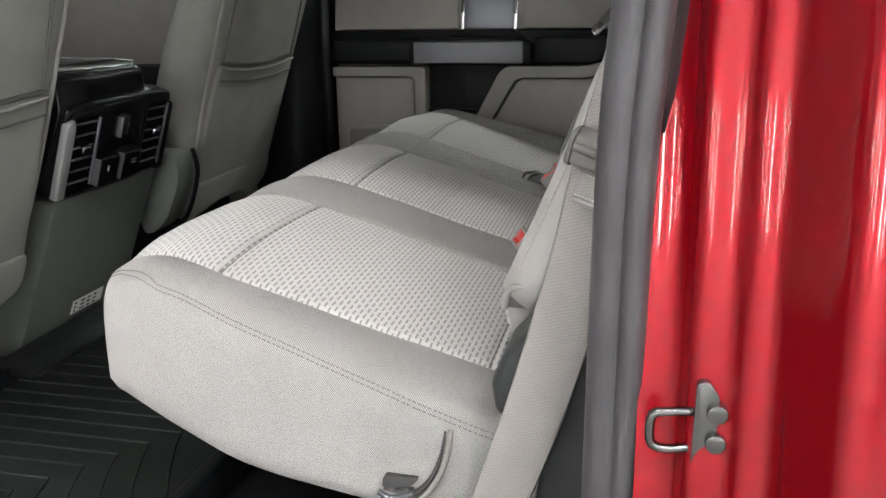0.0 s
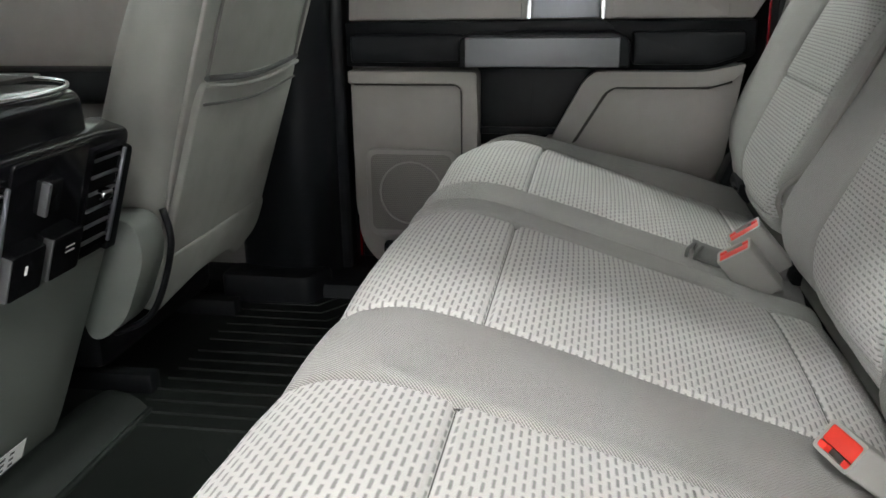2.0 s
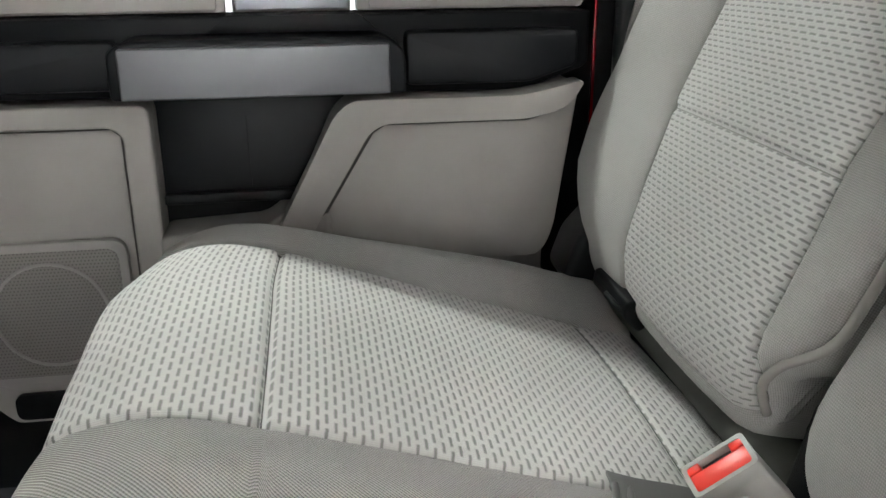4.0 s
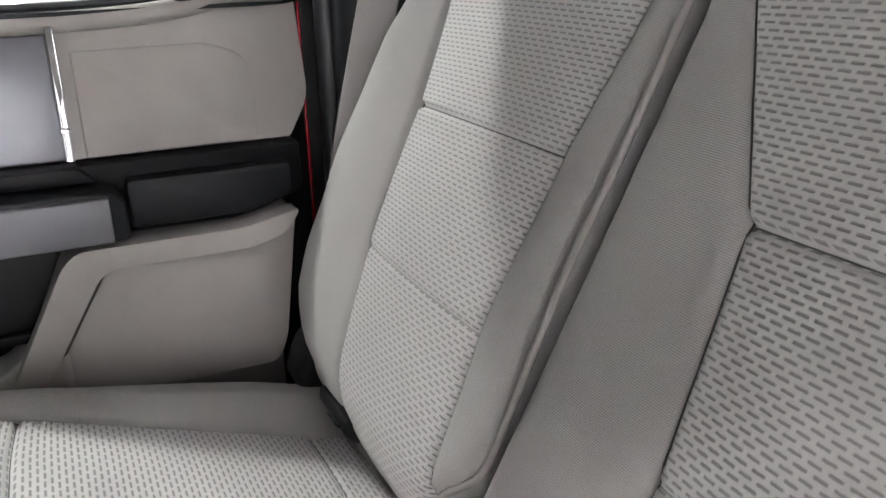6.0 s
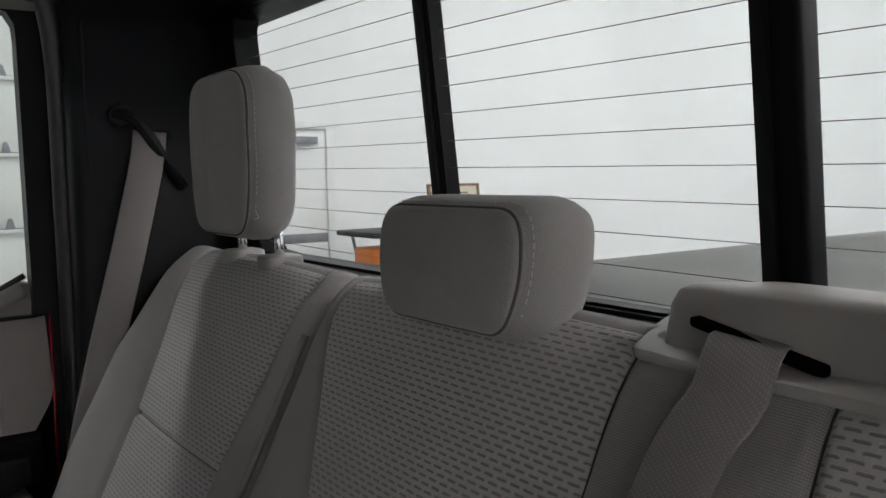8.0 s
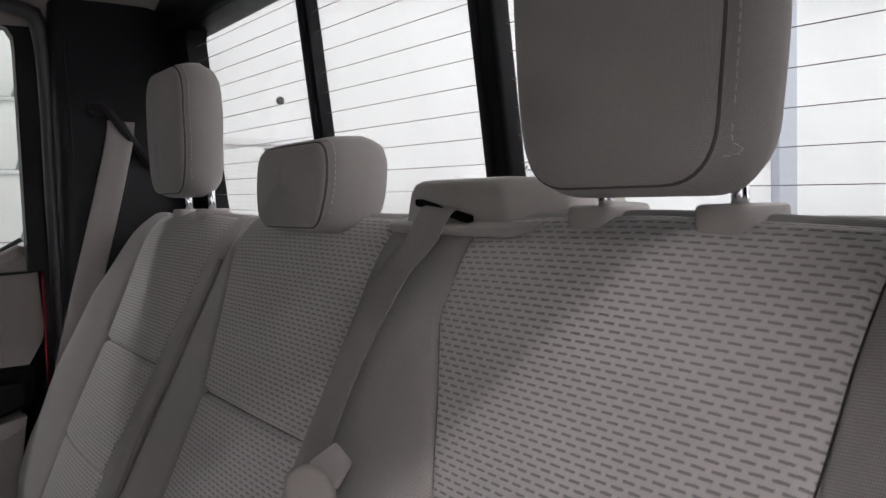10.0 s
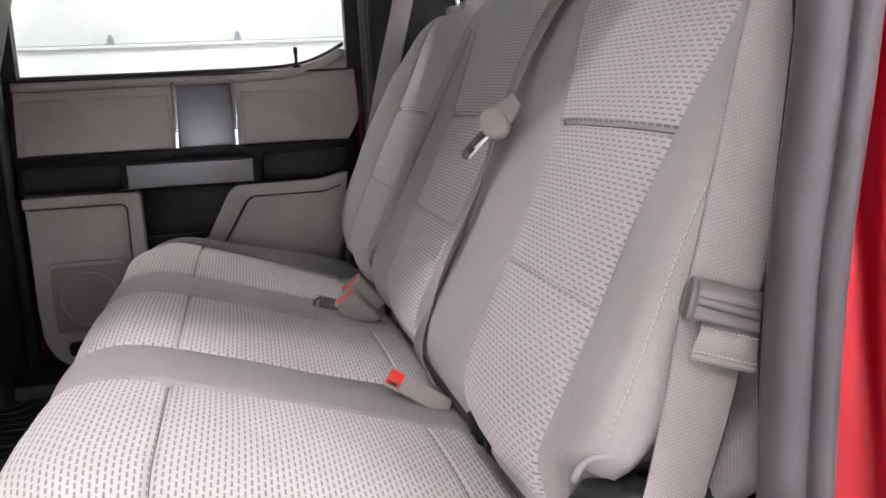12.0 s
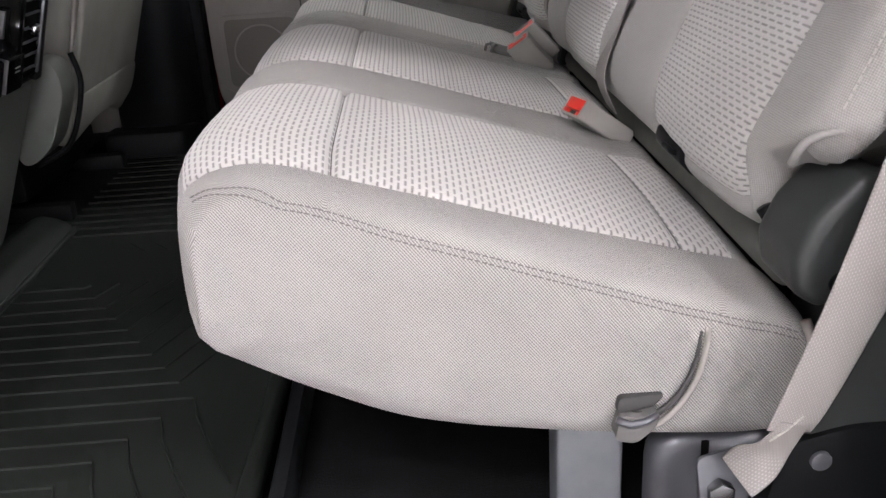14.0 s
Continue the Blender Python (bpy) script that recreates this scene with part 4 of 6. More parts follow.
# ---- seams, hinge covers and fittings of the bench ----
def bench_fittings():
    P, ss, nn = cushion_shape["P"], cushion_shape["s"], cushion_shape["nrm"]
    for gap in (0.0, 0.0055):
        run = []
        for j in range(len(ss)):
            x, edge = P[0, j, 0], P[0, j, 1]
            if not (cushion_shape["f0"] < ss[j] < cushion_shape["f1"] + 0.01 and P[8, j, 0] > 0.114 and nn[j, 1] > 0.3):
                continue
            y = max(edge, float(np.interp(x, [0.12, 0.145, 0.175], [0.112, 0.099, edge]))) - gap
            side = P[:30, j]
            over = min(0.0, y - edge)
            y = max(y, edge)
            run.append((float(np.interp(y, side[:, 1], side[:, 0])), y + over * 0.25 - 0.0005, float(np.interp(y, side[:, 1], side[:, 2])) + over * 0.9 + 0.0012))
        part("stitching", stitch_row(sorted(run), radius=0.0006), STITCH, cushion_near, "sewn double seam")
    part("slit_piping", tube([(0.474, 0.054, 0.513), (0.471, 0.051, 0.49), (0.463, 0.050, 0.466), (0.447, 0.051, 0.442), (0.432, 0.053, 0.432)], 0.0026, 8), PIPING, cushion_near, "grey piped edge of the opening")
    # shade of the slit and of the recess, laid on as dark pieces
    part("slit", tube([(0.469, 0.0545, 0.511), (0.465, 0.0515, 0.488), (0.456, 0.0510, 0.464), (0.440, 0.0525, 0.446), (0.420, 0.0545, 0.444)], lambda t: 0.0012 + 0.0022 * t, 6), INKSHADE, cushion_near, "dark cord painting the shade of the opening beside the piping")
    part("recess", prism(rounded([(0.408, 0.448), (0.436, 0.452), (0.444, 0.462), (0.410, 0.461)], 0.004), 0.0515, 0.060, "y", 0.002), INKSHADE, cushion_near, "dark patch painting the recess shade above the hook")
    hook = part("hook", prism(rounded([(0.406, 0.428), (0.422, 0.424), (0.436, 0.436), (0.440, 0.450), (0.424, 0.446), (0.410, 0.450)], 0.005), 0.046, 0.066, "y", 0.005, segments=3), TAB, cushion_near, "dark grey cover hook")
    part("hook_lip", tube([(0.407, 0.046, 0.447), (0.420, 0.044, 0.442), (0.437, 0.046, 0.448)], 0.003, 8), GREYSTEEL, hook)
    part("rear_piping", tube([(0.545, 0.056, 0.512), (0.553, 0.049, 0.485), (0.553, 0.047, 0.45), (0.545, 0.050, 0.424)], 0.0042, 8), PIPING, cushion_near, "grey piped rear edge")
    for y0, y1, ob in ((0.108, 0.955, back_near), (1.03, 1.40, back_far)):
        part("lower_roll", tube([(0.557, y0, 0.535), (0.557, y1, 0.535)], 0.021, 16, smooth=False), ROLL, ob, "grey felt roll below the backrest")

    cover = thing("hinge_cover", "black plastic hinge cover with a screw beside the cushion", "hinge cover")
    poly = rounded([(0.515, 0.576), (0.519, 0.550), (0.536, 0.538), (0.556, 0.543), (0.584, 0.618), (0.577, 0.629), (0.554, 0.632), (0.526, 0.602)], 0.006)
    part("shell", prism(poly, 0.020, 0.09, "y", 0.012, segments=4), CHARCOAL, cover)
    part("latch_tip", tube([(0.530, 0.088, 0.575), (0.522, 0.092, 0.588)], 0.006, 10, smooth=False), BLACK, cover, "black latch tip beside the cover")
    part("screw", drum(0.009, 0.006, "y", 20, 0.0015, Matrix.Translation((0.548, 0.0180, 0.558))), BLACK, cover, "recessed screw head")
    part("screw_slot", box(0.5455, 0.5505, 0.0135, 0.0153, 0.5555, 0.5605, 0), INKSHADE, cover)

    jack = thing("side_box", "black plastic side box beneath the belt", "side box")
    part("shell", prism(rounded([(0.535, 0.34), (0.67, 0.34), (0.662, 0.606), (0.652, 0.618), (0.57, 0.612)], 0.012), 0.040, 0.11, "y", 0.006), CHARCOAL, jack)
    for k in range(2):
        part("embossed_mark", join(tube([(0.605 + 0.022 * k, 0.039, 0.545), (0.612 + 0.022 * k, 0.039, 0.555), (0.617 + 0.022 * k, 0.039, 0.546)], 0.0008, 5), tube([(0.602 + 0.022 * k, 0.039, 0.549), (0.619 + 0.022 * k, 0.039, 0.549)], 0.0008, 5, smooth=False)), CHARCOAL, jack, "faint embossed mark")

    leg = thing("bench_support", "grey steel support leg under the bench cushion", "bench support", "bench supports")
    part("post", prism(rounded([(0.372, 0.105), (0.428, 0.105), (0.428, 0.145), (0.372, 0.145)], 0.004), FLOOR - 0.01, 0.415, "z", 0.001), STEEL, leg)
    part("foot", box(0.36, 0.44, 0.095, 0.155, FLOOR - 0.012, FLOOR + 0.004, 0.002), STEEL, leg)
    copy_thing(leg, pose(0, 0.75, 0))

    br = thing("seat_bracket", "grey painted steel seat bracket with bolt holes", "bracket")
    part("plate", prism(rounded([(0.44, FLOOR - 0.01), (0.60, FLOOR - 0.01), (0.66, 0.34), (0.62, 0.40), (0.54, 0.412), (0.44, 0.412)], 0.03), 0.066, 0.10, "y", 0.014, segments=4), GREYSTEEL, br)
    # bolt hole shown by a small black piece instead of depth
    part("plate_hole", box(0.479, 0.485, 0.0645, 0.0675, 0.392, 0.407, 0.001), HOLE, br)
    part("lower_cover", prism(rounded([(0.505, FLOOR), (0.69, FLOOR), (0.70, 0.43), (0.58, 0.432), (0.530, 0.42)], 0.015), 0.035, 0.064, "y", 0.006), BLACK, br, "black plastic lower cover")
    part("bolt", drum(0.008, 0.006, "y", 16, 0.001, Matrix.Translation((0.558, 0.034, 0.405))), GREYSTEEL, br)

    # folded flaps in the backrest corners where the hinges pass
    notch = [(0.526, 1.044, 0.592), (0.518, 1.041, 0.615), (0.523, 1.030, 0.634), (0.532, 1.014, 0.648), (0.542, 1.005, 0.662), (0.557, 1.003, 0.694), (0.61, 1.003, 0.812), (0.655, 1.003, 0.895), (0.72, 1.005, 1.02)]
    part("edge_piping", tube(notch, 0.0034, 8), PIPING, back_far)
    arch = [(0.536, 0.078, 0.585), (0.530, 0.066, 0.600), (0.522, 0.054, 0.632), (0.526, 0.044, 0.650), (0.538, 0.032, 0.659), (0.550, 0.026, 0.660)]
    part("edge_piping", tube([(x, y + 0.001, z) for x, y, z in arch[2:6]], 0.0030, 8), BACKCLOTH, back_near)
    lining = bmesh.new()
    edge = smooth_line([(x, y + 0.001, z) for x, y, z in arch[2:]], 0.006)
    sheets = [[lining.verts.new((float(x) + 0.045 * k, float(y) + 0.010 * k, float(z) - 0.014 * k * k)) for x, y, z in edge] for k in (0.0, 0.35, 0.7, 1.0)]
    for r, q in zip(sheets, sheets[1:]):
        for k in range(len(r) - 1):
            lining.faces.new((r[k], r[k + 1], q[k + 1], q[k]))
    bmesh.ops.solidify(lining, geom=lining.faces[:], thickness=0.0015)
    bmesh.ops.recalc_face_normals(lining, faces=lining.faces[:])
    part("lining", lining, BACKCLOTH, back_near, "folded cloth lining of the cut-away corner")
    part("side_stitching", stitch_row([(x, y - 0.0022, z) for x, y, z in bolster_line], 0.0058, 0.0042, 0.0008), THREAD, back_near, "sewn edge seam")
    latch = thing("split_hinge", "black steel hinge in the gap between the backrests", "hinge", "bench hinges")
    part("arm", prism(rounded([(0.53, 0.52), (0.60, 0.52), (0.62, 0.60), (0.55, 0.61)], 0.01), 0.985, 1.03, "y", 0.004), BLACK, latch)
    part("pivot", drum(0.009, 0.05, "y", 18, 0.0015, Matrix.Translation((0.556, 1.007, 0.585))), DARKMETAL, latch, "steel pivot pin")

    cover = thing("hinge_cover", "glossy black plastic hinge cover beside the far pillar", "hinge cover")
    poly = rounded([(0.500, 0.545), (0.520, 0.515), (0.553, 0.510), (0.568, 0.545), (0.592, 0.618), (0.582, 0.634), (0.556, 0.632), (0.514, 0.585)], 0.009)
    part("shell", prism(poly, 1.412, 1.482, "y", 0.010, segments=4), SOFTBLACK, cover)
    part("screw", drum(0.009, 0.006, "y", 20, 0.0015, Matrix.Translation((0.548, 1.4835, 0.564))), BLACK, cover, "recessed screw head")
    part("belt_sleeve", prism(rounded([(0.560, 0.60), (0.592, 0.59), (0.632, 0.72), (0.604, 0.725)], 0.006), 1.474, 1.492, "y", 0.005), BLACK, cover, "black sleeve above the cover")

    top = far_shape["P"][:, far_shape["nrm"][:, 1] > 0.5].reshape(-1, 3)

    def on_far(x, y):
        """Height of the far cushion's top."""
        d = np.hypot(top[:, 0] - x, top[:, 1] - y)
        k = np.argsort(d)[:4]
        return float(np.average(top[k, 2], weights=1 / (d[k] + 1e-4)))
    keeper = thing("strap_keeper", "dark webbing strap with two loops tucked beside the buckles", "strap", "")
    run = [(x, 1.012, on_far(x, 1.012) + 0.0022) for x in (0.418, 0.43, 0.445, 0.462, 0.485)]
    part("webbing", ribbon(run, [(0.25, 1, 0)] * 5, 0.070, 0.003), TAB, keeper, "dark grey webbing")
    for x in (0.414, 0.424):
        part("loop", tube([(x + 0.3 * (y - 1.01), y, on_far(x + 0.3 * (y - 1.01), y) + h) for y, h in ((0.980, 0.001), (0.990, 0.005), (1.012, 0.0065), (1.034, 0.005), (1.046, 0.001))], 0.0026, 8), TAB, keeper, "folded loop")

    for y0, y1, dx, dz in ((0.238, 0.318, -0.004, 0.000), (1.245, 1.335, -0.006, -0.006)):
        anchor = thing("seat_anchor", "black child seat anchor in the crease of the bench", "seat anchor", "seat anchors")
        lip = rounded([(0.5095 + dx, 0.578 + dz), (0.524 + dx, 0.562 + dz), (0.538 + dx, 0.570 + dz), (0.526 + dx, 0.592 + dz), (0.512 + dx, 0.593 + dz)], 0.005)
        part("housing", prism(lip, y0, y1, "y", 0.005, segments=3), BLACK, anchor)
        part("loop", tube([(0.522 + dx, y0 + 0.012, 0.580 + dz), (0.509 + dx, y0 + 0.014, 0.583 + dz), (0.508 + dx, y0 + 0.03, 0.584 + dz), (0.509 + dx, y0 + 0.046, 0.583 + dz), (0.522 + dx, y0 + 0.048, 0.580 + dz)], 0.0026, 8, 0.004), BLACK, anchor, "dark steel loop")


bench_fittings()


# dark colour for the shade line painted beside the door panel rims
SHADOWLINE = speckled("rim_shade_line", (0.05, 0.046, 0.043), 0.7, vary=0.1)
SPEAKER = perforated("perforated_speaker_plastic", (0.20, 0.185, 0.172))


# ---- far door, seen from inside ----
def far_door():
    door = thing("door_1", "closed rear cab door with grey and black moulded trim", "door", kind="structure")
    Y = 1.60
    # lower carrier with pocket
    part("lower_trim", prism(rounded([(-0.185, 0.37), (-0.14, 0.31), (0.05, 0.28), (0.528, 0.28), (0.528, 0.745), (-0.185, 0.745)], [0.05, 0.08, 0.02, 0.02, 0.01, 0.01]), Y, Y + 0.045, "y", 0.006), TAN, door)
    part("front_panel", prism(rounded([(-0.178, 0.40), (0.055, 0.34), (0.072, 0.36), (0.072, 0.722), (-0.178, 0.722)], [0.06, 0.03, 0.02, 0.012, 0.012]), Y - 0.042, Y + 0.002, "y", 0.006), TAN, door)
    part("front_rim", prism(rounded([(-0.178, 0.722), (-0.178, 0.698), (0.030, 0.698), (0.042, 0.688), (0.042, 0.40), (0.072, 0.40), (0.072, 0.722)], [0.004, 0.004, 0.012, 0.01, 0.004, 0.01, 0.014]), Y - 0.060, Y - 0.035, "y", 0.0035, segments=3), TAN, door, "raised rim")
    part("carrier", box(-0.189, 0.596, Y + 0.043, Y + 0.0505, 0.262, 0.984, 0.002), BLACK, door, "dark inner carrier")
    # shade under the front rim, laid on as a dark tube
    part("rim_shade", tube([(-0.17, Y - 0.0425, 0.6965), (0.028, Y - 0.0425, 0.6965), (0.0405, Y - 0.0425, 0.686), (0.0405, Y - 0.0425, 0.41)], 0.0036, 6, smooth=False), SHADOWLINE, door, "dark line painting the shade along the rim")
    rim = part("speaker_rim", prism(rounded([(-0.150, 0.40), (0.03, 0.40), (0.03, 0.572), (-0.150, 0.572)], 0.018), Y - 0.0555, Y - 0.045, "y", 0.003), TAN, door)
    grille = prism(rounded([(-0.14, 0.41), (0.02, 0.41), (0.02, 0.562), (-0.14, 0.562)], 0.015), Y - 0.0575, Y - 0.05, "y", 0.001)
    part("speaker_grille", grille, SPEAKER, rim, "perforated speaker grille")
    part("speaker_ring", tube([(-0.06 + 0.062 * math.cos(a), Y - 0.0575, 0.486 + 0.062 * math.sin(a)) for a in np.linspace(0, 2 * math.pi, 24, endpoint=False)], 0.002, 6, 0.01, True), TAN, rim)
    part("map_pocket", prism(rounded([(-0.12, 0.352), (0.03, 0.352), (0.03, 0.385), (-0.12, 0.385)], 0.012), Y - 0.053, Y - 0.045, "y", 0.001), BLACK, door, "dark map pocket")
    # black middle field behind the armrest
    part("centre_field", box(0.066, 0.33, Y - 0.012, Y + 0.004, 0.45, 0.74, 0.004), BLACK, door, "black centre panel")
    part("centre_step", box(0.072, 0.30, Y - 0.026, Y - 0.008, 0.60, 0.612, 0.002), SOFTBLACK, door)
    part("centre_rib", box(0.169, 0.171, Y - 0.0126, Y - 0.010, 0.612, 0.70, 0), BLACK, door)
    # rear panel with slanting front edge
    part("rear_panel", prism(rounded([(0.185, 0.53), (0.506, 0.53), (0.520, 0.56), (0.545, 0.735), (0.47, 0.722), (0.286, 0.722), (0.268, 0.705)], [0.01, 0.02, 0.03, 0.01, 0.02, 0.012, 0.012]), Y - 0.070, Y + 0.002, "y", 0.006, segments=3), TAN, door)
    part("rear_rim", prism(rounded([(0.172, 0.53), (0.208, 0.53), (0.305, 0.690), (0.322, 0.699), (0.485, 0.699), (0.528, 0.712), (0.545, 0.740), (0.475, 0.725), (0.286, 0.725), (0.268, 0.710)], [0.004, 0.004, 0.014, 0.014, 0.02, 0.02, 0.008, 0.02, 0.012, 0.012]), Y - 0.094, Y - 0.06, "y", 0.004, segments=3), TAN, door, "raised rim")
    part("lower_ledge", prism(rounded([(0.07, 0.45), (0.26, 0.45), (0.26, 0.60), (0.207, 0.60), (0.186, 0.584), (0.07, 0.578)], [0.01, 0.01, 0.01, 0.004, 0.02, 0.01]), Y - 0.075, Y, "y", 0.008, segments=3), TAN, door, "grey ledge below the black field")
    # the rear rim's shade, also a dark tube on the panel
    part("rim_shade", tube([(0.212, Y - 0.0705, 0.532), (0.3065, Y - 0.0705, 0.687), (0.323, Y - 0.0705, 0.6975), (0.485, Y - 0.0705, 0.6975), (0.524, Y - 0.0705, 0.709)], 0.0045, 6, smooth=False), SHADOWLINE, door, "dark line painting the shade along the rim")
    # black band with grip
    band = rounded([(-0.185, 0.728), (0.49, 0.722), (0.565, 0.748), (0.565, 0.81), (-0.185, 0.81)], [0.004, 0.02, 0.01, 0.004, 0.004])
    part("band", prism(band, Y - 0.035, Y + 0.02, "y", 0.004), BLACK, door, "black band below the upper trim")
    part("band_scoop", prism(rounded([(-0.17, 0.737), (0.045, 0.737), (0.045, 0.788), (-0.17, 0.788)], 0.008), Y - 0.062, Y - 0.03, "y", 0.008), SOFTBLACK, door)
    part("band_scoop", prism(rounded([(0.350, 0.734), (0.49, 0.734), (0.545, 0.752), (0.545, 0.792), (0.350, 0.792)], 0.008), Y - 0.062, Y - 0.03, "y", 0.008), SOFTBLACK, door)
    grip = part("grip", prism(rounded([(0.042, 0.732), (0.346, 0.732), (0.346, 0.778), (0.322, 0.792), (0.062, 0.792), (0.042, 0.782)], [0.006, 0.006, 0.01, 0.01, 0.01, 0.01]), Y - 0.095, Y - 0.03, "y", 0.010, segments=3), SOFTBLACK, door, "dark pull grip")
    part("grip_face", prism(rounded([(0.055, 0.7335), (0.328, 0.7335), (0.328, 0.785), (0.055, 0.785)], 0.003), Y - 0.106, Y - 0.080, "y", 0.009, segments=3), GRIPFACE, grip, "dull silver grip face")
    part("grip_well", prism(rounded([(0.14, 0.795), (0.32, 0.795), (0.30, 0.812), (0.16, 0.812)], 0.004), Y - 0.06, Y - 0.02, "y", 0.004), BLACK, door)
    # upper trim
    up = rounded([(-0.185, 0.812), (0.562, 0.812), (0.592, 0.86), (0.588, 1.02), (0.555, 1.028), (0.50, 1.0), (0.44, 0.984), (0.30, 0.978), (-0.185, 0.976)], [0.003, 0.004, 0.02, 0.01, 0.01, 0.03, 0.03, 0.05, 0.01])
    part("upper_trim", prism(up, Y - 0.008, Y + 0.045, "y", 0.007, segments=3), TAN, door)
    up2 = rounded([(0.315, 0.814), (0.520, 0.814), (0.520, 0.915), (0.475, 0.935), (0.315, 0.935)], [0.003, 0.004, 0.02, 0.03, 0.003])
    part("upper_insert", prism(up2, Y - 0.0125, Y, "y", 0.004), TAN, door)
    part("upper_insert", prism(rounded([(-0.17, 0.814), (0.148, 0.814), (0.148, 0.935), (-0.17, 0.935)], 0.004), Y - 0.0125, Y, "y", 0.004), TAN, door)
    part("satin_plate", box(0.168, 0.292, Y - 0.016, Y, 0.814, 0.955, 0.003), SATIN, door, "satin silver plate")
    for x in (0.162, 0.297):
        part("chrome_strip", prism(rounded([(x - 0.0045, 0.812), (x + 0.0045, 0.812), (x + 0.0045, 0.965), (x - 0.0045, 0.965)], 0.002), Y - 0.021, Y, "y", 0.002), CHROME, door, "narrow chrome strip")
        part("strip_step", box(x - 0.006, x + 0.006, Y - 0.0225, Y - 0.01, 0.846, 0.852, 0.001), CHROME, door)
    part("belt_seal", tube([(-0.19, Y + 0.03, 0.984), (0.30, Y + 0.03, 0.986), (0.44, Y + 0.03, 0.992), (0.505, Y + 0.03, 1.008), (0.565, Y + 0.03, 1.038)], 0.0045, 8), RUBBER, door, "black window seal")
    part("lock_knob", join(tube([(0.450, Y + 0.012, 0.985), (0.450, Y + 0.012, 1.028)], 0.0038, 10, smooth=False), drum(0.0052, 0.016, "z", 12, 0.001, Matrix.Translation((0.450, Y + 0.012, 1.025))), drum(0.010, 0.005, "z", 14, 0.001, Matrix.Translation((0.450, Y + 0.012, 0.988)))), BLACK, door, "black lock knob")
    for ob in door.children:
        if ob.name.split(".")[0] in ("upper_trim", "upper_insert", "satin_plate", "chrome_strip", "strip_step"):
            ob.data.transform(Matrix(((1, 0, 0, 0), (0, 1, 0.20, -0.20 * 0.812), (0, 0, 1, 0), (0, 0, 0, 1))))
    part("top_ledge", tube([(-0.185, Y + 0.022, 0.966), (0.10, Y + 0.022, 0.967), (0.30, Y + 0.022, 0.968), (0.43, Y + 0.022, 0.975), (0.50, Y + 0.024, 0.991), (0.56, Y + 0.026, 1.018)], 0.0125, 12, 0.02), TAN, door, "rounded top ledge")
    # window frame, with the opening through it
    wf = rounded([(-0.22, 0.98), (0.618, 0.98), (0.618, 1.475), (-0.22, 1.475)], [0.01, 0.01, 0.05, 0.01])
    hole = rounded([(-0.17, 0.975), (0.572, 0.975), (0.570, 1.425), (-0.17, 1.425)], [0.0, 0.005, 0.035, 0.03])
    part("window_frame", frame_bm(wf, hole, Y + 0.012, Y + 0.05), SOFTBLACK, door, "black window frame")
    part("pane", box(-0.2, 0.60, Y + 0.030, Y + 0.034, 0.96, 1.44, 0), GLASS, door, "clear side window glass").visible_shadow = False
    part("outer_skin", box(-0.190, 0.592, Y + 0.05, Y + 0.09, 0.25, 0.985, 0.006), RED, door, "red painted door skin")
    part("red_edge", box(0.597, 0.601, Y + 0.044, Y + 0.06, 0.30, 1.03, 0.001), RED, door, "red painted door edge")
    part("red_edge", box(-0.196, -0.191, Y + 0.042, Y + 0.06, 0.30, 0.98, 0.001), RED, door, "red painted door edge")
    return door


far_door()


# ---- cab shell ----
def tilted_line(x, y0, y1, z):
    """A hair-thin heater line; the lines rise a little across the glass."""
    return tube([(x, y0, z + 0.011 * (y0 - 0.588)), (x, y1, z + 0.011 * (y1 - 0.588))], 0.00042, 4, smooth=False)


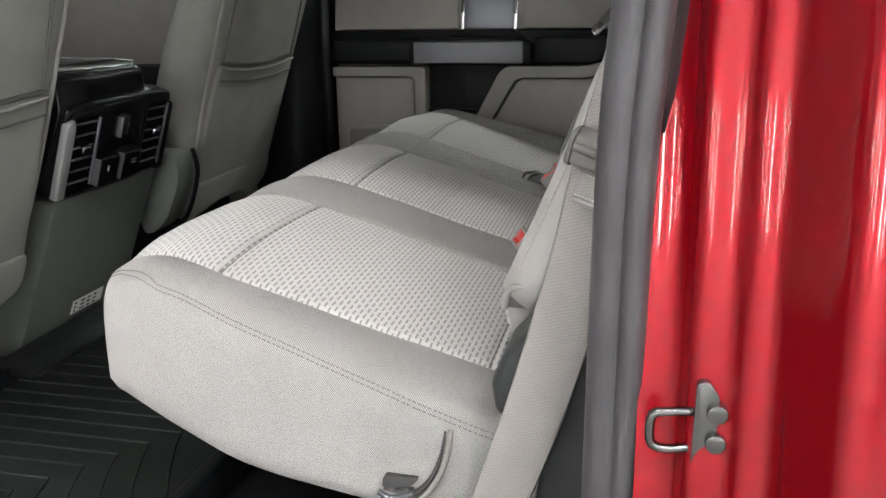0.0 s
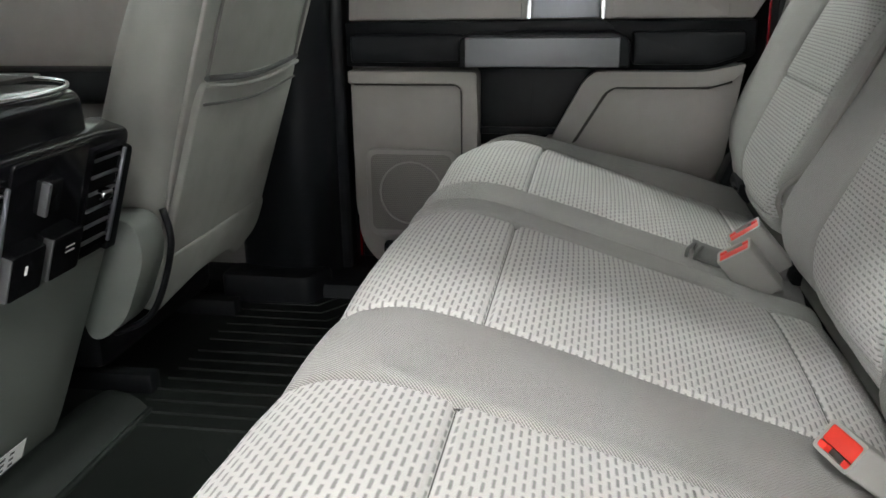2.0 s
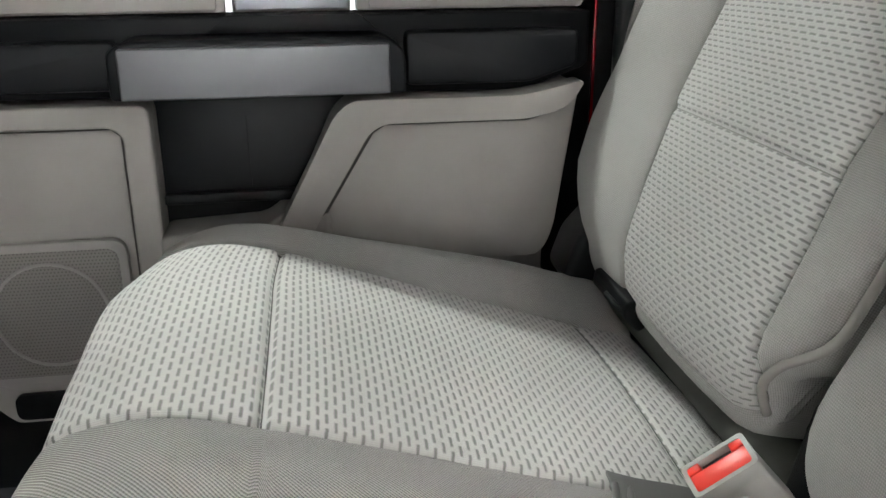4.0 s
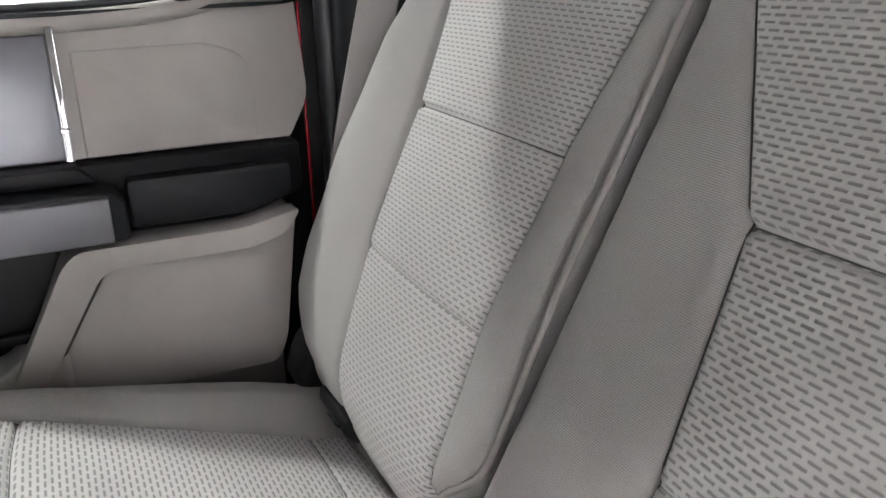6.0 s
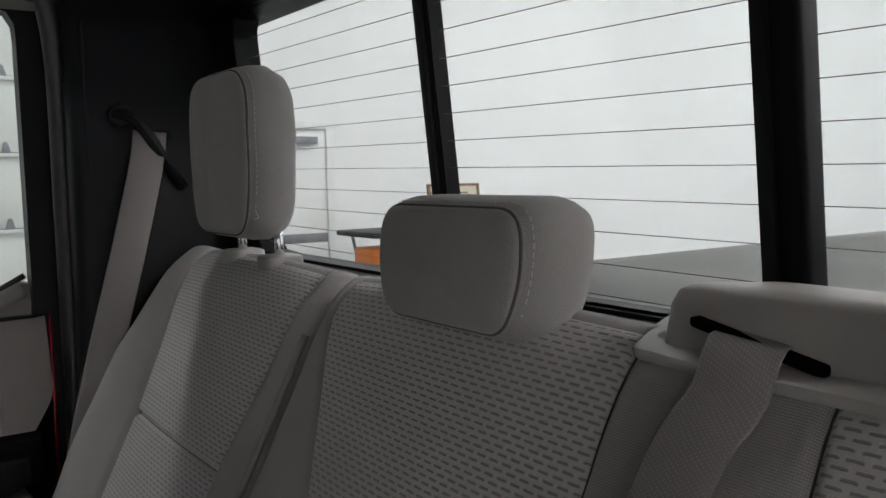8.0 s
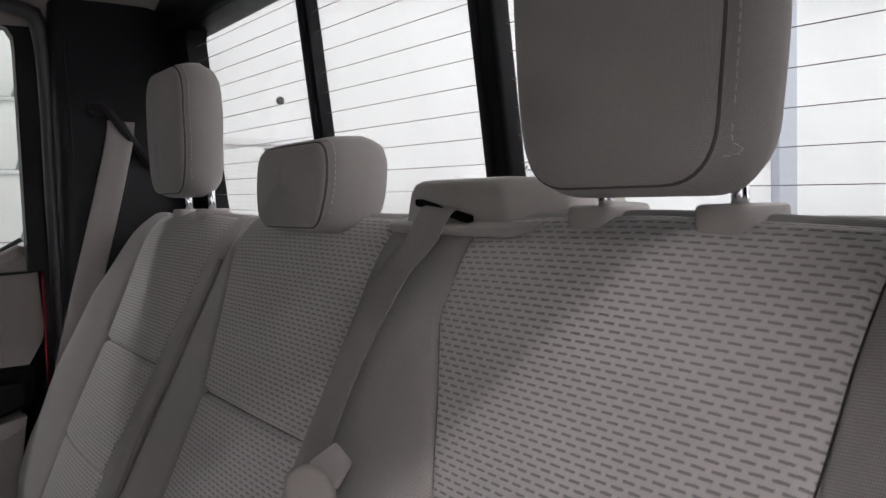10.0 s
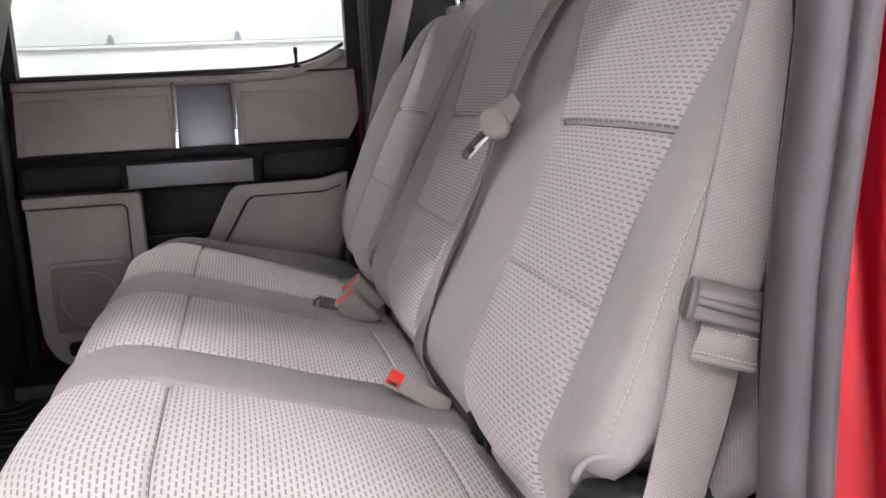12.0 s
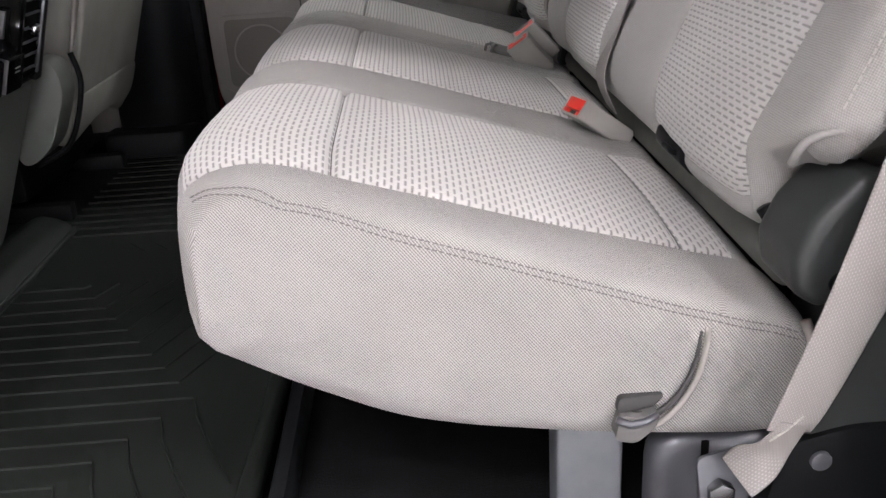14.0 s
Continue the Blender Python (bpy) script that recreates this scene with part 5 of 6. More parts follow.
def cab():
    # pillars on the far side
    p = finish("pillar_far_rear", prism(rounded([(0.612, 1.515), (0.86, 1.515), (0.86, 1.66), (0.63, 1.66)], [0.03, 0.01, 0.01, 0.01]), FLOOR, 1.47, "z", 0.01), SOFTBLACK)
    tagged(p, "dark plastic rear pillar trim with a belt", "pillar trim", kind="structure")
    part("door_seal", tube([(0.616, 1.585, 0.30), (0.616, 1.582, 0.75), (0.614, 1.572, 1.10), (0.605, 1.55, 1.39), (0.56, 1.54, 1.44), (0.40, 1.535, 1.45), (-0.2, 1.535, 1.45)], 0.015, 10, 0.02), RUBBER, p, "black rubber door seal")
    part("trim_edge", tube([(0.642, 1.52, 0.35), (0.642, 1.52, 0.9), (0.638, 1.517, 1.40)], 0.004, 6), SOFTBLACK, p)
    q = finish("pillar_far_middle", prism(rounded([(-0.40, 1.49), (-0.255, 1.47), (-0.215, 1.52), (-0.205, 1.66), (-0.40, 1.66)], [0.02, 0.04, 0.02, 0.01, 0.01]), FLOOR - 0.02, 1.47, "z", 0.004), SOFTBLACK)
    tagged(q, "dark plastic middle pillar trim", "pillar trim", kind="structure")
    part("seal", tube([(-0.206, 1.572, 0.31), (-0.206, 1.572, 1.44)], 0.014, 8, smooth=False), RUBBER, q, "black rubber door seal")
    part("foot", prism(rounded([(-0.42, 1.42), (-0.24, 1.42), (-0.21, 1.5), (-0.42, 1.5)], 0.02), FLOOR - 0.02, FLOOR + 0.055, "z", 0.015), SOFTBLACK, q)
    part("jamb", box(0.585, 0.70, 1.655, 1.695, 0.2, 1.48, 0.004), SOFTBLACK, p, "dark door jamb")
    part("jamb", box(-0.42, -0.18, 1.655, 1.695, 0.2, 1.48, 0.004), SOFTBLACK, q, "dark door jamb")
    sill = finish("sill_far", box(-1.45, 0.93, 1.46, 1.70, FLOOR - 0.25, FLOOR + 0.03, 0.012), SOFTBLACK)
    tagged(sill, "dark plastic door sill", "door sill", kind="structure")
    # roof and headliner
    roof = bmesh.new()
    rows = []
    for y in np.linspace(-0.10, 1.62, 25):
        e = abs(y - 0.745) / 0.86
        z = 1.475 - 0.05 * max(0, (e - 0.75) / 0.25) ** 2
        rows.append([(x, float(y), z - 0.04 * max(0, (x - 0.74) / 0.14) ** 2) for x in (-1.5, -0.6, 0.2, 0.55, 0.70, 0.78, 0.84, 0.88)])
    vs = [[roof.verts.new(p) for p in r] for r in rows]
    for a, b in zip(vs, vs[1:]):
        for k in range(len(a) - 1):
            roof.faces.new((a[k], a[k + 1], b[k + 1], b[k]))
    ex = bmesh.ops.extrude_face_region(roof, geom=roof.faces[:])
    bmesh.ops.translate(roof, vec=(0, 0, 0.04), verts=[v for v in ex["geom"] if isinstance(v, bmesh.types.BMVert)])
    bmesh.ops.recalc_face_normals(roof, faces=roof.faces[:])
    tagged(finish("ceiling", roof, HEADLINER), "grey felt headliner", "headliner", kind="structure")
    top = finish("roof", prism([(-0.14, 1.50), (-0.06, 1.56), (0.745, 1.60), (1.55, 1.56), (1.66, 1.50), (1.66, 1.48), (1.62, 1.52), (-0.10, 1.52), (-0.14, 1.48)], -1.6, 0.95, "x", 0.004), RED)
    tagged(top, "red painted cab roof", "roof", kind="structure")
    # back wall under and beside the rear window
    wall = finish("wall_rear", box(0.865, 0.90, -0.10, 1.64, FLOOR - 0.05, 1.055, 0.004), SOFTBLACK)
    tagged(wall, "dark rear cab wall behind the bench", "cab wall", kind="structure")
    part("shelf_trim", box(0.80, 0.868, 0.0, 1.5, 1.02, 1.062, 0.008), BLACK, wall)
    header = finish("trim_header", prism(rounded([(0.80, 1.405), (0.875, 1.395), (0.875, 1.48), (0.79, 1.48)], 0.012), 0.0, 1.52, "y", 0.002), SOFTBLACK)
    tagged(header, "dark trim above the rear window", "window trim", kind="structure")
    # rear window with slider
    w = thing("window_1", "rear cab window with sliding centre pane and heater lines", "window", kind="structure")
    outer = [(-0.06, 1.03), (1.58, 1.03), (1.58, 1.47), (-0.06, 1.47)]
    hole = rounded([(0.03, 1.066), (1.428, 1.066), (1.418, 1.402), (0.04, 1.402)], 0.03)
    part("window_frame", frame_bm(rounded(outer, 0.02), hole, 0.838, 0.875, "x"), BLACK, w, "black window frame")
    for y0, y1 in ((0.546, 0.582), (0.939, 0.957)):
        part("divider", prism(rounded([(0.838, y0), (0.862, y0), (0.862, y1), (0.838, y1)], 0.006), 1.05, 1.41, "z", 0.002), BLACK, w, "black upright divider")
        part("divider_seal", box(0.834, 0.840, y1 - 0.016, y1 - 0.004, 1.05, 1.41, 0.002), SOFTBLACK, w)
    part("pane_frame", frame_bm(rounded([(0.571, 1.058), (0.938, 1.058), (0.938, 1.41), (0.571, 1.41)], 0.02), rounded([(0.578, 1.066), (0.934, 1.066), (0.934, 1.398), (0.578, 1.398)], 0.03), 0.840, 0.856, "x"), BLACK, w)
    for y0, y1, x in ((0.02, 0.550, 0.856), (0.575, 0.935, 0.848), (0.95, 1.43, 0.856)):
        part("pane", box(x, x + 0.004, y0, y1, 1.05, 1.42, 0), GLASS, w, "clear glass").visible_shadow = False
        lines = [tilted_line(x - 0.0008, y0, y1, 1.0733 + 0.0263 * k) for k in range(12)]
        part("heater_lines", join(*lines), HEATLINE, w, "thin dark heater lines")
    for ob in w.children:
        ob.data.transform(Matrix(((1, 0, -0.105, 0.126), (0, 1, 0, 0), (0, 0, 1, 0), (0, 0, 0, 1))))


cab()


# ---- near door opening: seal, red jamb and striker ----
def near_side():
    jamb = thing("body_side", "glossy red painted door jamb and body side", "car body", kind="structure")
    line = smooth_line([(0.634, -0.086), (0.646, -0.0865), (0.655, -0.0890), (0.661, -0.0945), (0.664, -0.1030), (0.669, -0.1090), (0.678, -0.1110), (0.687, -0.1130), (0.692, -0.1175), (0.696, -0.1230), (0.702, -0.1255), (0.709, -0.1270), (0.714, -0.1320), (0.720, -0.1420), (0.731, -0.1600), (0.740, -0.1735), (0.745, -0.1770), (0.753, -0.1785), (0.761, -0.1820), (0.785, -0.1900), (0.83, -0.196), (0.95, -0.205), (1.2, -0.21), (1.8, -0.212)], 0.003)
    bm = bmesh.new()
    zs = np.r_[np.arange(-0.2, 1.5, 0.06), 1.5]
    rows = [[bm.verts.new((float(x), float(y) + float(np.interp(z, [-0.2, 0.3, 0.62, 0.80, 0.95, 1.5], [-0.13, -0.055, 0, 0.022, 0.032, 0.075])), float(z))) for x, y in line] for z in zs]
    for a, b in zip(rows, rows[1:]):
        for k in range(len(a) - 1):
            if a[k + 1].co.x < 0.98 or b[k].co.z < 0.96:
                bm.faces.new((a[k], b[k], b[k + 1], a[k + 1]))
    bmesh.ops.delete(bm, geom=[v for v in bm.verts if not v.link_faces], context="VERTS")
    bmesh.ops.solidify(bm, geom=bm.faces[:], thickness=0.0012)
    bmesh.ops.recalc_face_normals(bm, faces=bm.faces[:])
    part("panel", bm, RED, jamb)
    path = [(0.612, -0.068, 0.20), (0.615, -0.068, 0.60), (0.618, -0.069, 0.80), (0.630, -0.073, 0.95), (0.638, -0.066, 1.10), (0.625, -0.04, 1.30), (0.590, -0.015, 1.41), (0.53, -0.005, 1.445), (0.2, 0.0, 1.455), (-0.4, 0.0, 1.455)]
    part("door_seal", tube([(x, y + 0.003, z) for x, y, z in path], 0.0168, 14, 0.02), SEALGREY, jamb, "black rubber door seal")
    part("seal_base", tube([(x + 0.013, y + 0.014, z) for x, y, z in path if z > 0.7], 0.017, 10, 0.02), RUBBER, jamb, "dark trim edge behind the seal")
    part("seal_lip", tube([(x + 0.013, y - 0.013, z) for x, y, z in path], 0.009, 10, 0.02), SEALGREY, jamb)
    bm = bmesh.new()
    rows = []
    for z in (0.32, 0.5, 0.75, 0.85, 0.95, 1.05, 1.2, 1.35, 1.46):
        sx = float(np.interp(z, [0.75, 0.95, 1.46], [0, 0.030, 0.030]))
        sy = float(np.interp(z, [0.75, 0.95, 1.46], [0, 0.020, 0.075]))
        lean = float(np.interp(z, [0.62, 0.80, 0.95, 1.5], [0, 0.022, 0.032, 0.075]))
        rows.append([bm.verts.new((x + sx * (0.86 - x) / 0.25, y + (sy if y > -0.059 else lean), z)) for x, y in rounded([(0.607, -0.058), (0.616, -0.0665), (0.70, -0.0655), (0.90, -0.060), (0.90, -0.036), (0.66, -0.042)], 0.003)])
    for r, q in zip(rows, rows[1:]):
        for k in range(len(r)):
            bm.faces.new((r[k], r[(k + 1) % len(r)], q[(k + 1) % len(r)], q[k]))
    bm.faces.new(rows[0][::-1])
    bm.faces.new(rows[-1])
    bmesh.ops.recalc_face_normals(bm, faces=bm.faces[:])
    part("pillar_trim", bm, SOFTBLACK, jamb, "dark pillar trim")
    part("sill", box(-0.5, 0.70, -0.16, 0.03, FLOOR - 0.14, FLOOR - 0.02, 0.012), SOFTBLACK, jamb, "dark sill plate")
    part("lower_body", box(-0.6, 1.8, -0.20, -0.10, -0.15, FLOOR - 0.05, 0.02), RED, jamb)

    st = thing("door_striker", "zinc door striker loop bolted to the red jamb", "door striker")
    x, y, z = 0.672, -0.102, 0.618
    part("base_plate", prism(rounded([(x - 0.004, z - 0.022), (x + 0.004, z - 0.032), (x + 0.010, z - 0.012), (x + 0.011, z + 0.026), (x + 0.004, z + 0.036), (x - 0.003, z + 0.034)], 0.003), y - 0.012, y + 0.016, "y", 0.002), DARKMETAL, st)
    part("loop", tube([(x, y - 0.004, z + 0.012), (x - 0.018, y - 0.010, z + 0.013), (x - 0.028, y - 0.011, z + 0.011), (x - 0.030, y - 0.011, z + 0.0), (x - 0.028, y - 0.011, z - 0.010), (x - 0.018, y - 0.010, z - 0.013), (x, y - 0.004, z - 0.012)], 0.0032, 10, 0.003), DARKMETAL, st, "bright steel loop")
    for dz in (0.016, -0.004):
        part("bolt", drum(0.0065, 0.010, "y", 16, 0.0015, Matrix.Translation((x + 0.010, y - 0.012, z + dz))), DARKMETAL, st)


near_side()


# ---- front seats, seen from behind ----
def front_seat(y0, y1, label):
    ob = thing("front_seat", label, "car seat", "front seats")
    cy, hy = (y0 + y1) / 2, (y1 - y0) / 2

    def rear(z):
        return float(np.interp(z, [0.46, 0.505, 0.77, 1.0, 1.25], [-0.325, -0.31, -0.222, -0.145, -0.06]))

    bm = bmesh.new()
    uv = bm.loops.layers.uv.new("UVMap")
    rings, na = [], 56
    for z in np.r_[0.50, 0.515, 0.54, np.arange(0.58, 1.16, 0.04), 1.17, 1.19]:
        depth = float(np.interp(z, [0.5, 0.8, 1.19], [0.15, 0.13, 0.08]))
        wide = hy * float(np.interp(z, [0.5, 0.54, 0.62, 0.8, 1.0, 1.12, 1.19], [0.86, 0.91, 0.95, 1.0, 1.0, 0.93, 0.80]))
        cx = rear(z) - depth / 2
        ring = []
        for k in range(na):
            a = 2 * math.pi * k / na
            c, s = math.cos(a), math.sin(a)
            px = math.copysign(abs(c) ** 0.55, c) * depth / 2
            py = math.copysign(abs(s) ** 0.32, s) * wide
            ring.append(bm.verts.new((cx + px, cy + py, float(z))))
        rings.append(ring)
    for r, q in zip(rings, rings[1:]):
        for k in range(na):
            bm.faces.new((r[k], r[(k + 1) % na], q[(k + 1) % na], q[k]))
    bm.faces.new(rings[0][::-1])
    bm.faces.new(rings[-1])
    part("backrest", bm, BACKVINYL, ob)
    # local sheet that follows the sloping rear face
    u = Vector((0.335, 0, 1)).normalized()
    n = Vector((1, 0, -0.335)).normalized()
    m = Matrix(((0, u.x, n.x, -0.308), (1, 0, 0, cy), (0, u.z, n.z, 0.505), (0, 0, 0, 1)))
    w = hy * 0.80
    flap = rounded([(-w * 0.98, -0.012), (w * 0.98, -0.012), (w, 0.24), (w * 0.97, 0.268), (-w * 0.97, 0.268), (-w, 0.24)], 0.02)
    pocket = part("pocket", moved(prism(flap, -0.02, 0.0015, "z", 0.004, segments=3), m), BACKVINYL, ob, "map pocket of grey cloth")
    part("pocket_hem", moved(tube([(-w * 0.96, 0.266, 0.004), (-w * 0.5, 0.258, 0.008), (0, 0.255, 0.010), (w * 0.5, 0.258, 0.008), (w * 0.96, 0.266, 0.004)], 0.0032, 8), m), BACKVINYL, pocket)
    # the pocket has no gap; a dark cord gives its shade
    part("pocket_mouth", moved(tube([(-w * 0.95, 0.274, 0.000), (0, 0.265, 0.004), (w * 0.95, 0.274, 0.000)], 0.0042, 6), m), INKSHADE, pocket, "dark cord painting the shade in the pocket mouth")
    part("pocket_seam", moved(tube([(-w * 0.96, 0.239, 0.0045), (0, 0.228, 0.0060), (w * 0.96, 0.239, 0.0045)], 0.0020, 6), m), SEAMSHADE, pocket)
    for s in (-1, 1):
        part("edge_piping", moved(tube([(s * hy * 0.78, 0.0, -0.010), (s * hy * 0.84, 0.1, -0.010), (s * hy * 0.88, 0.25, -0.0105), (s * hy * 0.88, 0.5, -0.0105), (s * hy * 0.80, 0.64, -0.012)], 0.0035, 8), m), PIPING, ob)
    for s in (-1, 1):
        part("panel_seam", moved(tube([(s * w * 0.93, 0.275, -0.0015), (s * w * 0.91, 0.42, -0.0035), (s * w * 0.84, 0.62, -0.006)], 0.0024, 6), m), CREASE, ob, "sewn panel seam")
    low = rounded([(-w * 1.04, -0.085), (-w * 0.3, -0.06), (w * 0.35, -0.06), (w * 0.55, -0.085), (w * 1.0, -0.055), (w * 1.04, 0.012), (-w * 1.04, 0.012)], 0.025)
    part("lower_flap", moved(prism(low, -0.035, 0.004, "z", 0.008, segments=3), m), BACKVINYL, ob, "loose lower flap")
    part("cushion", box(-0.83, -0.36, y0 + 0.01, y1 - 0.01, 0.47, 0.60, 0.04, segments=4), BACKVINYL, ob)
    part("base", box(-0.80, -0.42, y0 + 0.04, y1 - 0.04, FLOOR + 0.04, 0.475, 0.02), BLACK, ob, "black seat base")
    for y in (y0 + 0.06, y1 - 0.09):
        part("rail", box(-0.86, -0.36, y, y + 0.03, FLOOR - 0.005, FLOOR + 0.03, 0.004), BLACK, ob)
    return ob


front_seat(0.03, 0.535, "grey cloth front seat back with a map pocket")
passenger = front_seat(0.965, 1.435, "grey cloth front seat back with a map pocket beside the console")
part("hinge_cover", prism(rounded([(-0.37, 0.42), (-0.315, 0.455), (-0.275, 0.55), (-0.285, 0.60), (-0.40, 0.60)], 0.03), 0.905, 0.968, "y", 0.01), CONSOLEGREY, passenger, "grey recliner cover")
part("cover_rim", tube([(-0.37, 0.966, 0.415), (-0.308, 0.966, 0.45), (-0.270, 0.966, 0.545), (-0.276, 0.966, 0.60)], 0.005, 8), BLACK, passenger, "black rim of the recliner cover")


# ---- centre console ----
def console():
    ob = thing("centre_console", "dark grey centre console with rear vents and outlets", "console")
    y0, y1 = 0.525, 0.885
    part("lower_body", prism(rounded([(-0.435, FLOOR - 0.01), (-0.405, 0.335), (-0.305, 0.575), (-1.0, 0.62), (-1.0, FLOOR - 0.01)], [0.01, 0.02, 0.004, 0.01, 0.01]), y0 + 0.045, y1 - 0.015, "y", 0.014, segments=3), CONSOLEGREY, ob, "grey moulded lower body")
    part("upper_body", prism(rounded([(-0.252, 0.722), (-0.256, 0.778), (-0.28, 0.785), (-1.0, 0.79), (-1.0, 0.6), (-0.31, 0.6)], [0.01, 0.012, 0.004, 0.01, 0.01, 0.01]), y0 + 0.018, y1 - 0.098, "y", 0.010, segments=3), GLOSSBLACK, ob, "gloss black upper body")
    # rear bezel, laid on the sloping face
    u = Vector((0.045, 0, 0.133)).normalized()
    n = Vector((0.133, 0, -0.045)).normalized()
    m = Matrix(((0, u.x, n.x, -0.305), (1, 0, 0, 0.7045), (0, u.z, n.z, 0.584), (0, 0, 0, 1)))
    w, h = 0.158, 0.156
    part("bezel", moved(prism(rounded([(-w, 0), (w, 0), (w * 0.97, h), (w * 0.55, h + 0.006), (-w * 0.55, h + 0.006), (-w * 0.97, h)], 0.014), -0.03, 0.012, "z", 0.006, segments=3), m), GLOSSBLACK, ob, "gloss black rear bezel")
    for s in (-1, 1):
        part("side_rim", moved(prism(rounded([(s * w, 0.002), (s * (w - 0.022), 0.002), (s * (w - 0.025), h - 0.028), (s * (w - 0.018), h - 0.016), (s * w * 0.985, h - 0.022)], [0.004, 0.004, 0.010, 0.006, 0.010]), 0.004, 0.018, "z", 0.006, segments=3), m), BRIGHTSATIN if s < 0 else BLACK, ob, "satin silver side rim" if s < 0 else "black side rim")
        c = s * 0.1045
        vent = part("vent", moved(frame_plate(c - 0.034, c + 0.034, 0.012, h - 0.012, 0.006), m), GLOSSBLACK, ob, "black vent surround")
        part("vent_strip", moved(box(c + 0.029, c + 0.034, 0.016, h - 0.02, 0.012, 0.0195, 0.0015), m), SATIN, vent, "satin silver strip")
        # black sheet for the darkness behind the slats
        part("vent_back", moved(box(c - 0.03, c + 0.03, 0.02, h - 0.014, 0.010, 0.0125, 0), m), HOLE, vent)
        for k in range(6):
            v = 0.026 + k * 0.0205
            part("vent_slat", moved(box(c - 0.028, c + 0.028, v, v + 0.0016, 0.012, 0.0175, 0.0006), m), SATINDARK, vent)
        part("vent_knob", moved(box(c - 0.010, c + 0.010, 0.080, 0.092, 0.014, 0.025, 0.003), m), CHROME, vent, "bright vent knob")
    part("centre_plate", moved(prism(rounded([(-0.066, 0.006), (0.066, 0.006), (0.064, h), (-0.064, h)], 0.006), 0.008, 0.015, "z", 0.002), m), GLOSSBLACK, ob, "gloss black outlet plate")
    for c in (-0.034, 0.034):
        part("outlet_flap", moved(prism(rounded([(c - 0.028, 0.010), (c + 0.028, 0.010), (c + 0.028, 0.062), (c - 0.028, 0.062)], 0.006), 0.013, 0.026, "z", 0.003), m), GLOSSBLACK, ob, "gloss black outlet flap")
        part("flap_edge", moved(box(c - 0.0305, c - 0.0275, 0.012, 0.060, 0.014, 0.026, 0.001), m), SATINDARK, ob)
    part("flap_mark", moved(box(-0.04, -0.036, 0.036, 0.046, 0.026, 0.0265, 0), m), STICKER, ob, "small white mark")
    for k in range(2):
        part("flap_mark", moved(box(0.03, 0.046, 0.038 + 0.006 * k, 0.0395 + 0.006 * k, 0.026, 0.0265, 0), m), STICKER, ob, "small white mark")
    part("socket_cover", moved(prism(rounded([(-0.012, 0.092), (0.012, 0.092), (0.012, 0.130), (-0.012, 0.130)], 0.004), 0.013, 0.022, "z", 0.003), m), GLOSSBLACK, ob)
    part("socket_edge", moved(box(-0.016, -0.011, 0.092, 0.128, 0.014, 0.024, 0.001), m), SATINDARK, ob)
    # top tray with bright rims
    part("tray_rim", tube([(-0.30, y0 + 0.03, 0.786), (-0.30, y1 - 0.07, 0.786), (-0.75, y1 - 0.07, 0.792), (-0.75, y0 + 0.03, 0.792)], 0.0024, 8, 0.02, True), CHROME, ob, "silver tray rim")
    # flat dark sheet on the closed top, for the shade in a well
    part("cup_well", prism(rounded([(-0.52, 0.62), (-0.34, 0.62), (-0.34, 0.86), (-0.52, 0.86)], 0.03), 0.784, 0.789, "z", 0.001), INKSHADE, ob, "dark sheet painting the shade of a cup well")
    # printed sticker on the lower body
    u2 = Vector((0.10, 0, 0.24)).normalized()
    n2 = Vector((0.24, 0, -0.10)).normalized()
    m2 = Matrix(((0, u2.x, n2.x, -0.393), (1, 0, 0, 0.715), (0, u2.z, n2.z, 0.352), (0, 0, 0, 1)))
    part("sticker", moved(box(-0.046, 0.046, -0.012, 0.017, 0.010, 0.0108, 0), m2), STICKER, ob, "white printed sticker")
    bars = [box(-0.04 + 0.019 * (k % 4), -0.04 + 0.019 * (k % 4) + 0.006 + 0.002 * ((k * 7) % 4), -0.009 + 0.0085 * (k // 4), -0.0055 + 0.0085 * (k // 4), 0.0108, 0.0111, 0) for k in range(12)]
    part("sticker_print", moved(join(*bars), m2), INKSHADE, ob, "illegible dark print")


def frame_plate(x0, x1, y0, y1, t):
    bm = frame_bm(rounded([(x0, y0), (x1, y0), (x1, y1), (x0, y1)], 0.006), rounded([(x0 + 0.005, y0 + 0.005), (x1 - 0.005, y0 + 0.005), (x1 - 0.005, y1 - 0.005), (x0 + 0.005, y1 - 0.005)], 0.004), 0.010, 0.010 + t, "x")
    return moved(bm, Matrix(((0, 1, 0, 0), (0, 0, 1, 0), (1, 0, 0, 0), (0, 0, 0, 1))))


console()


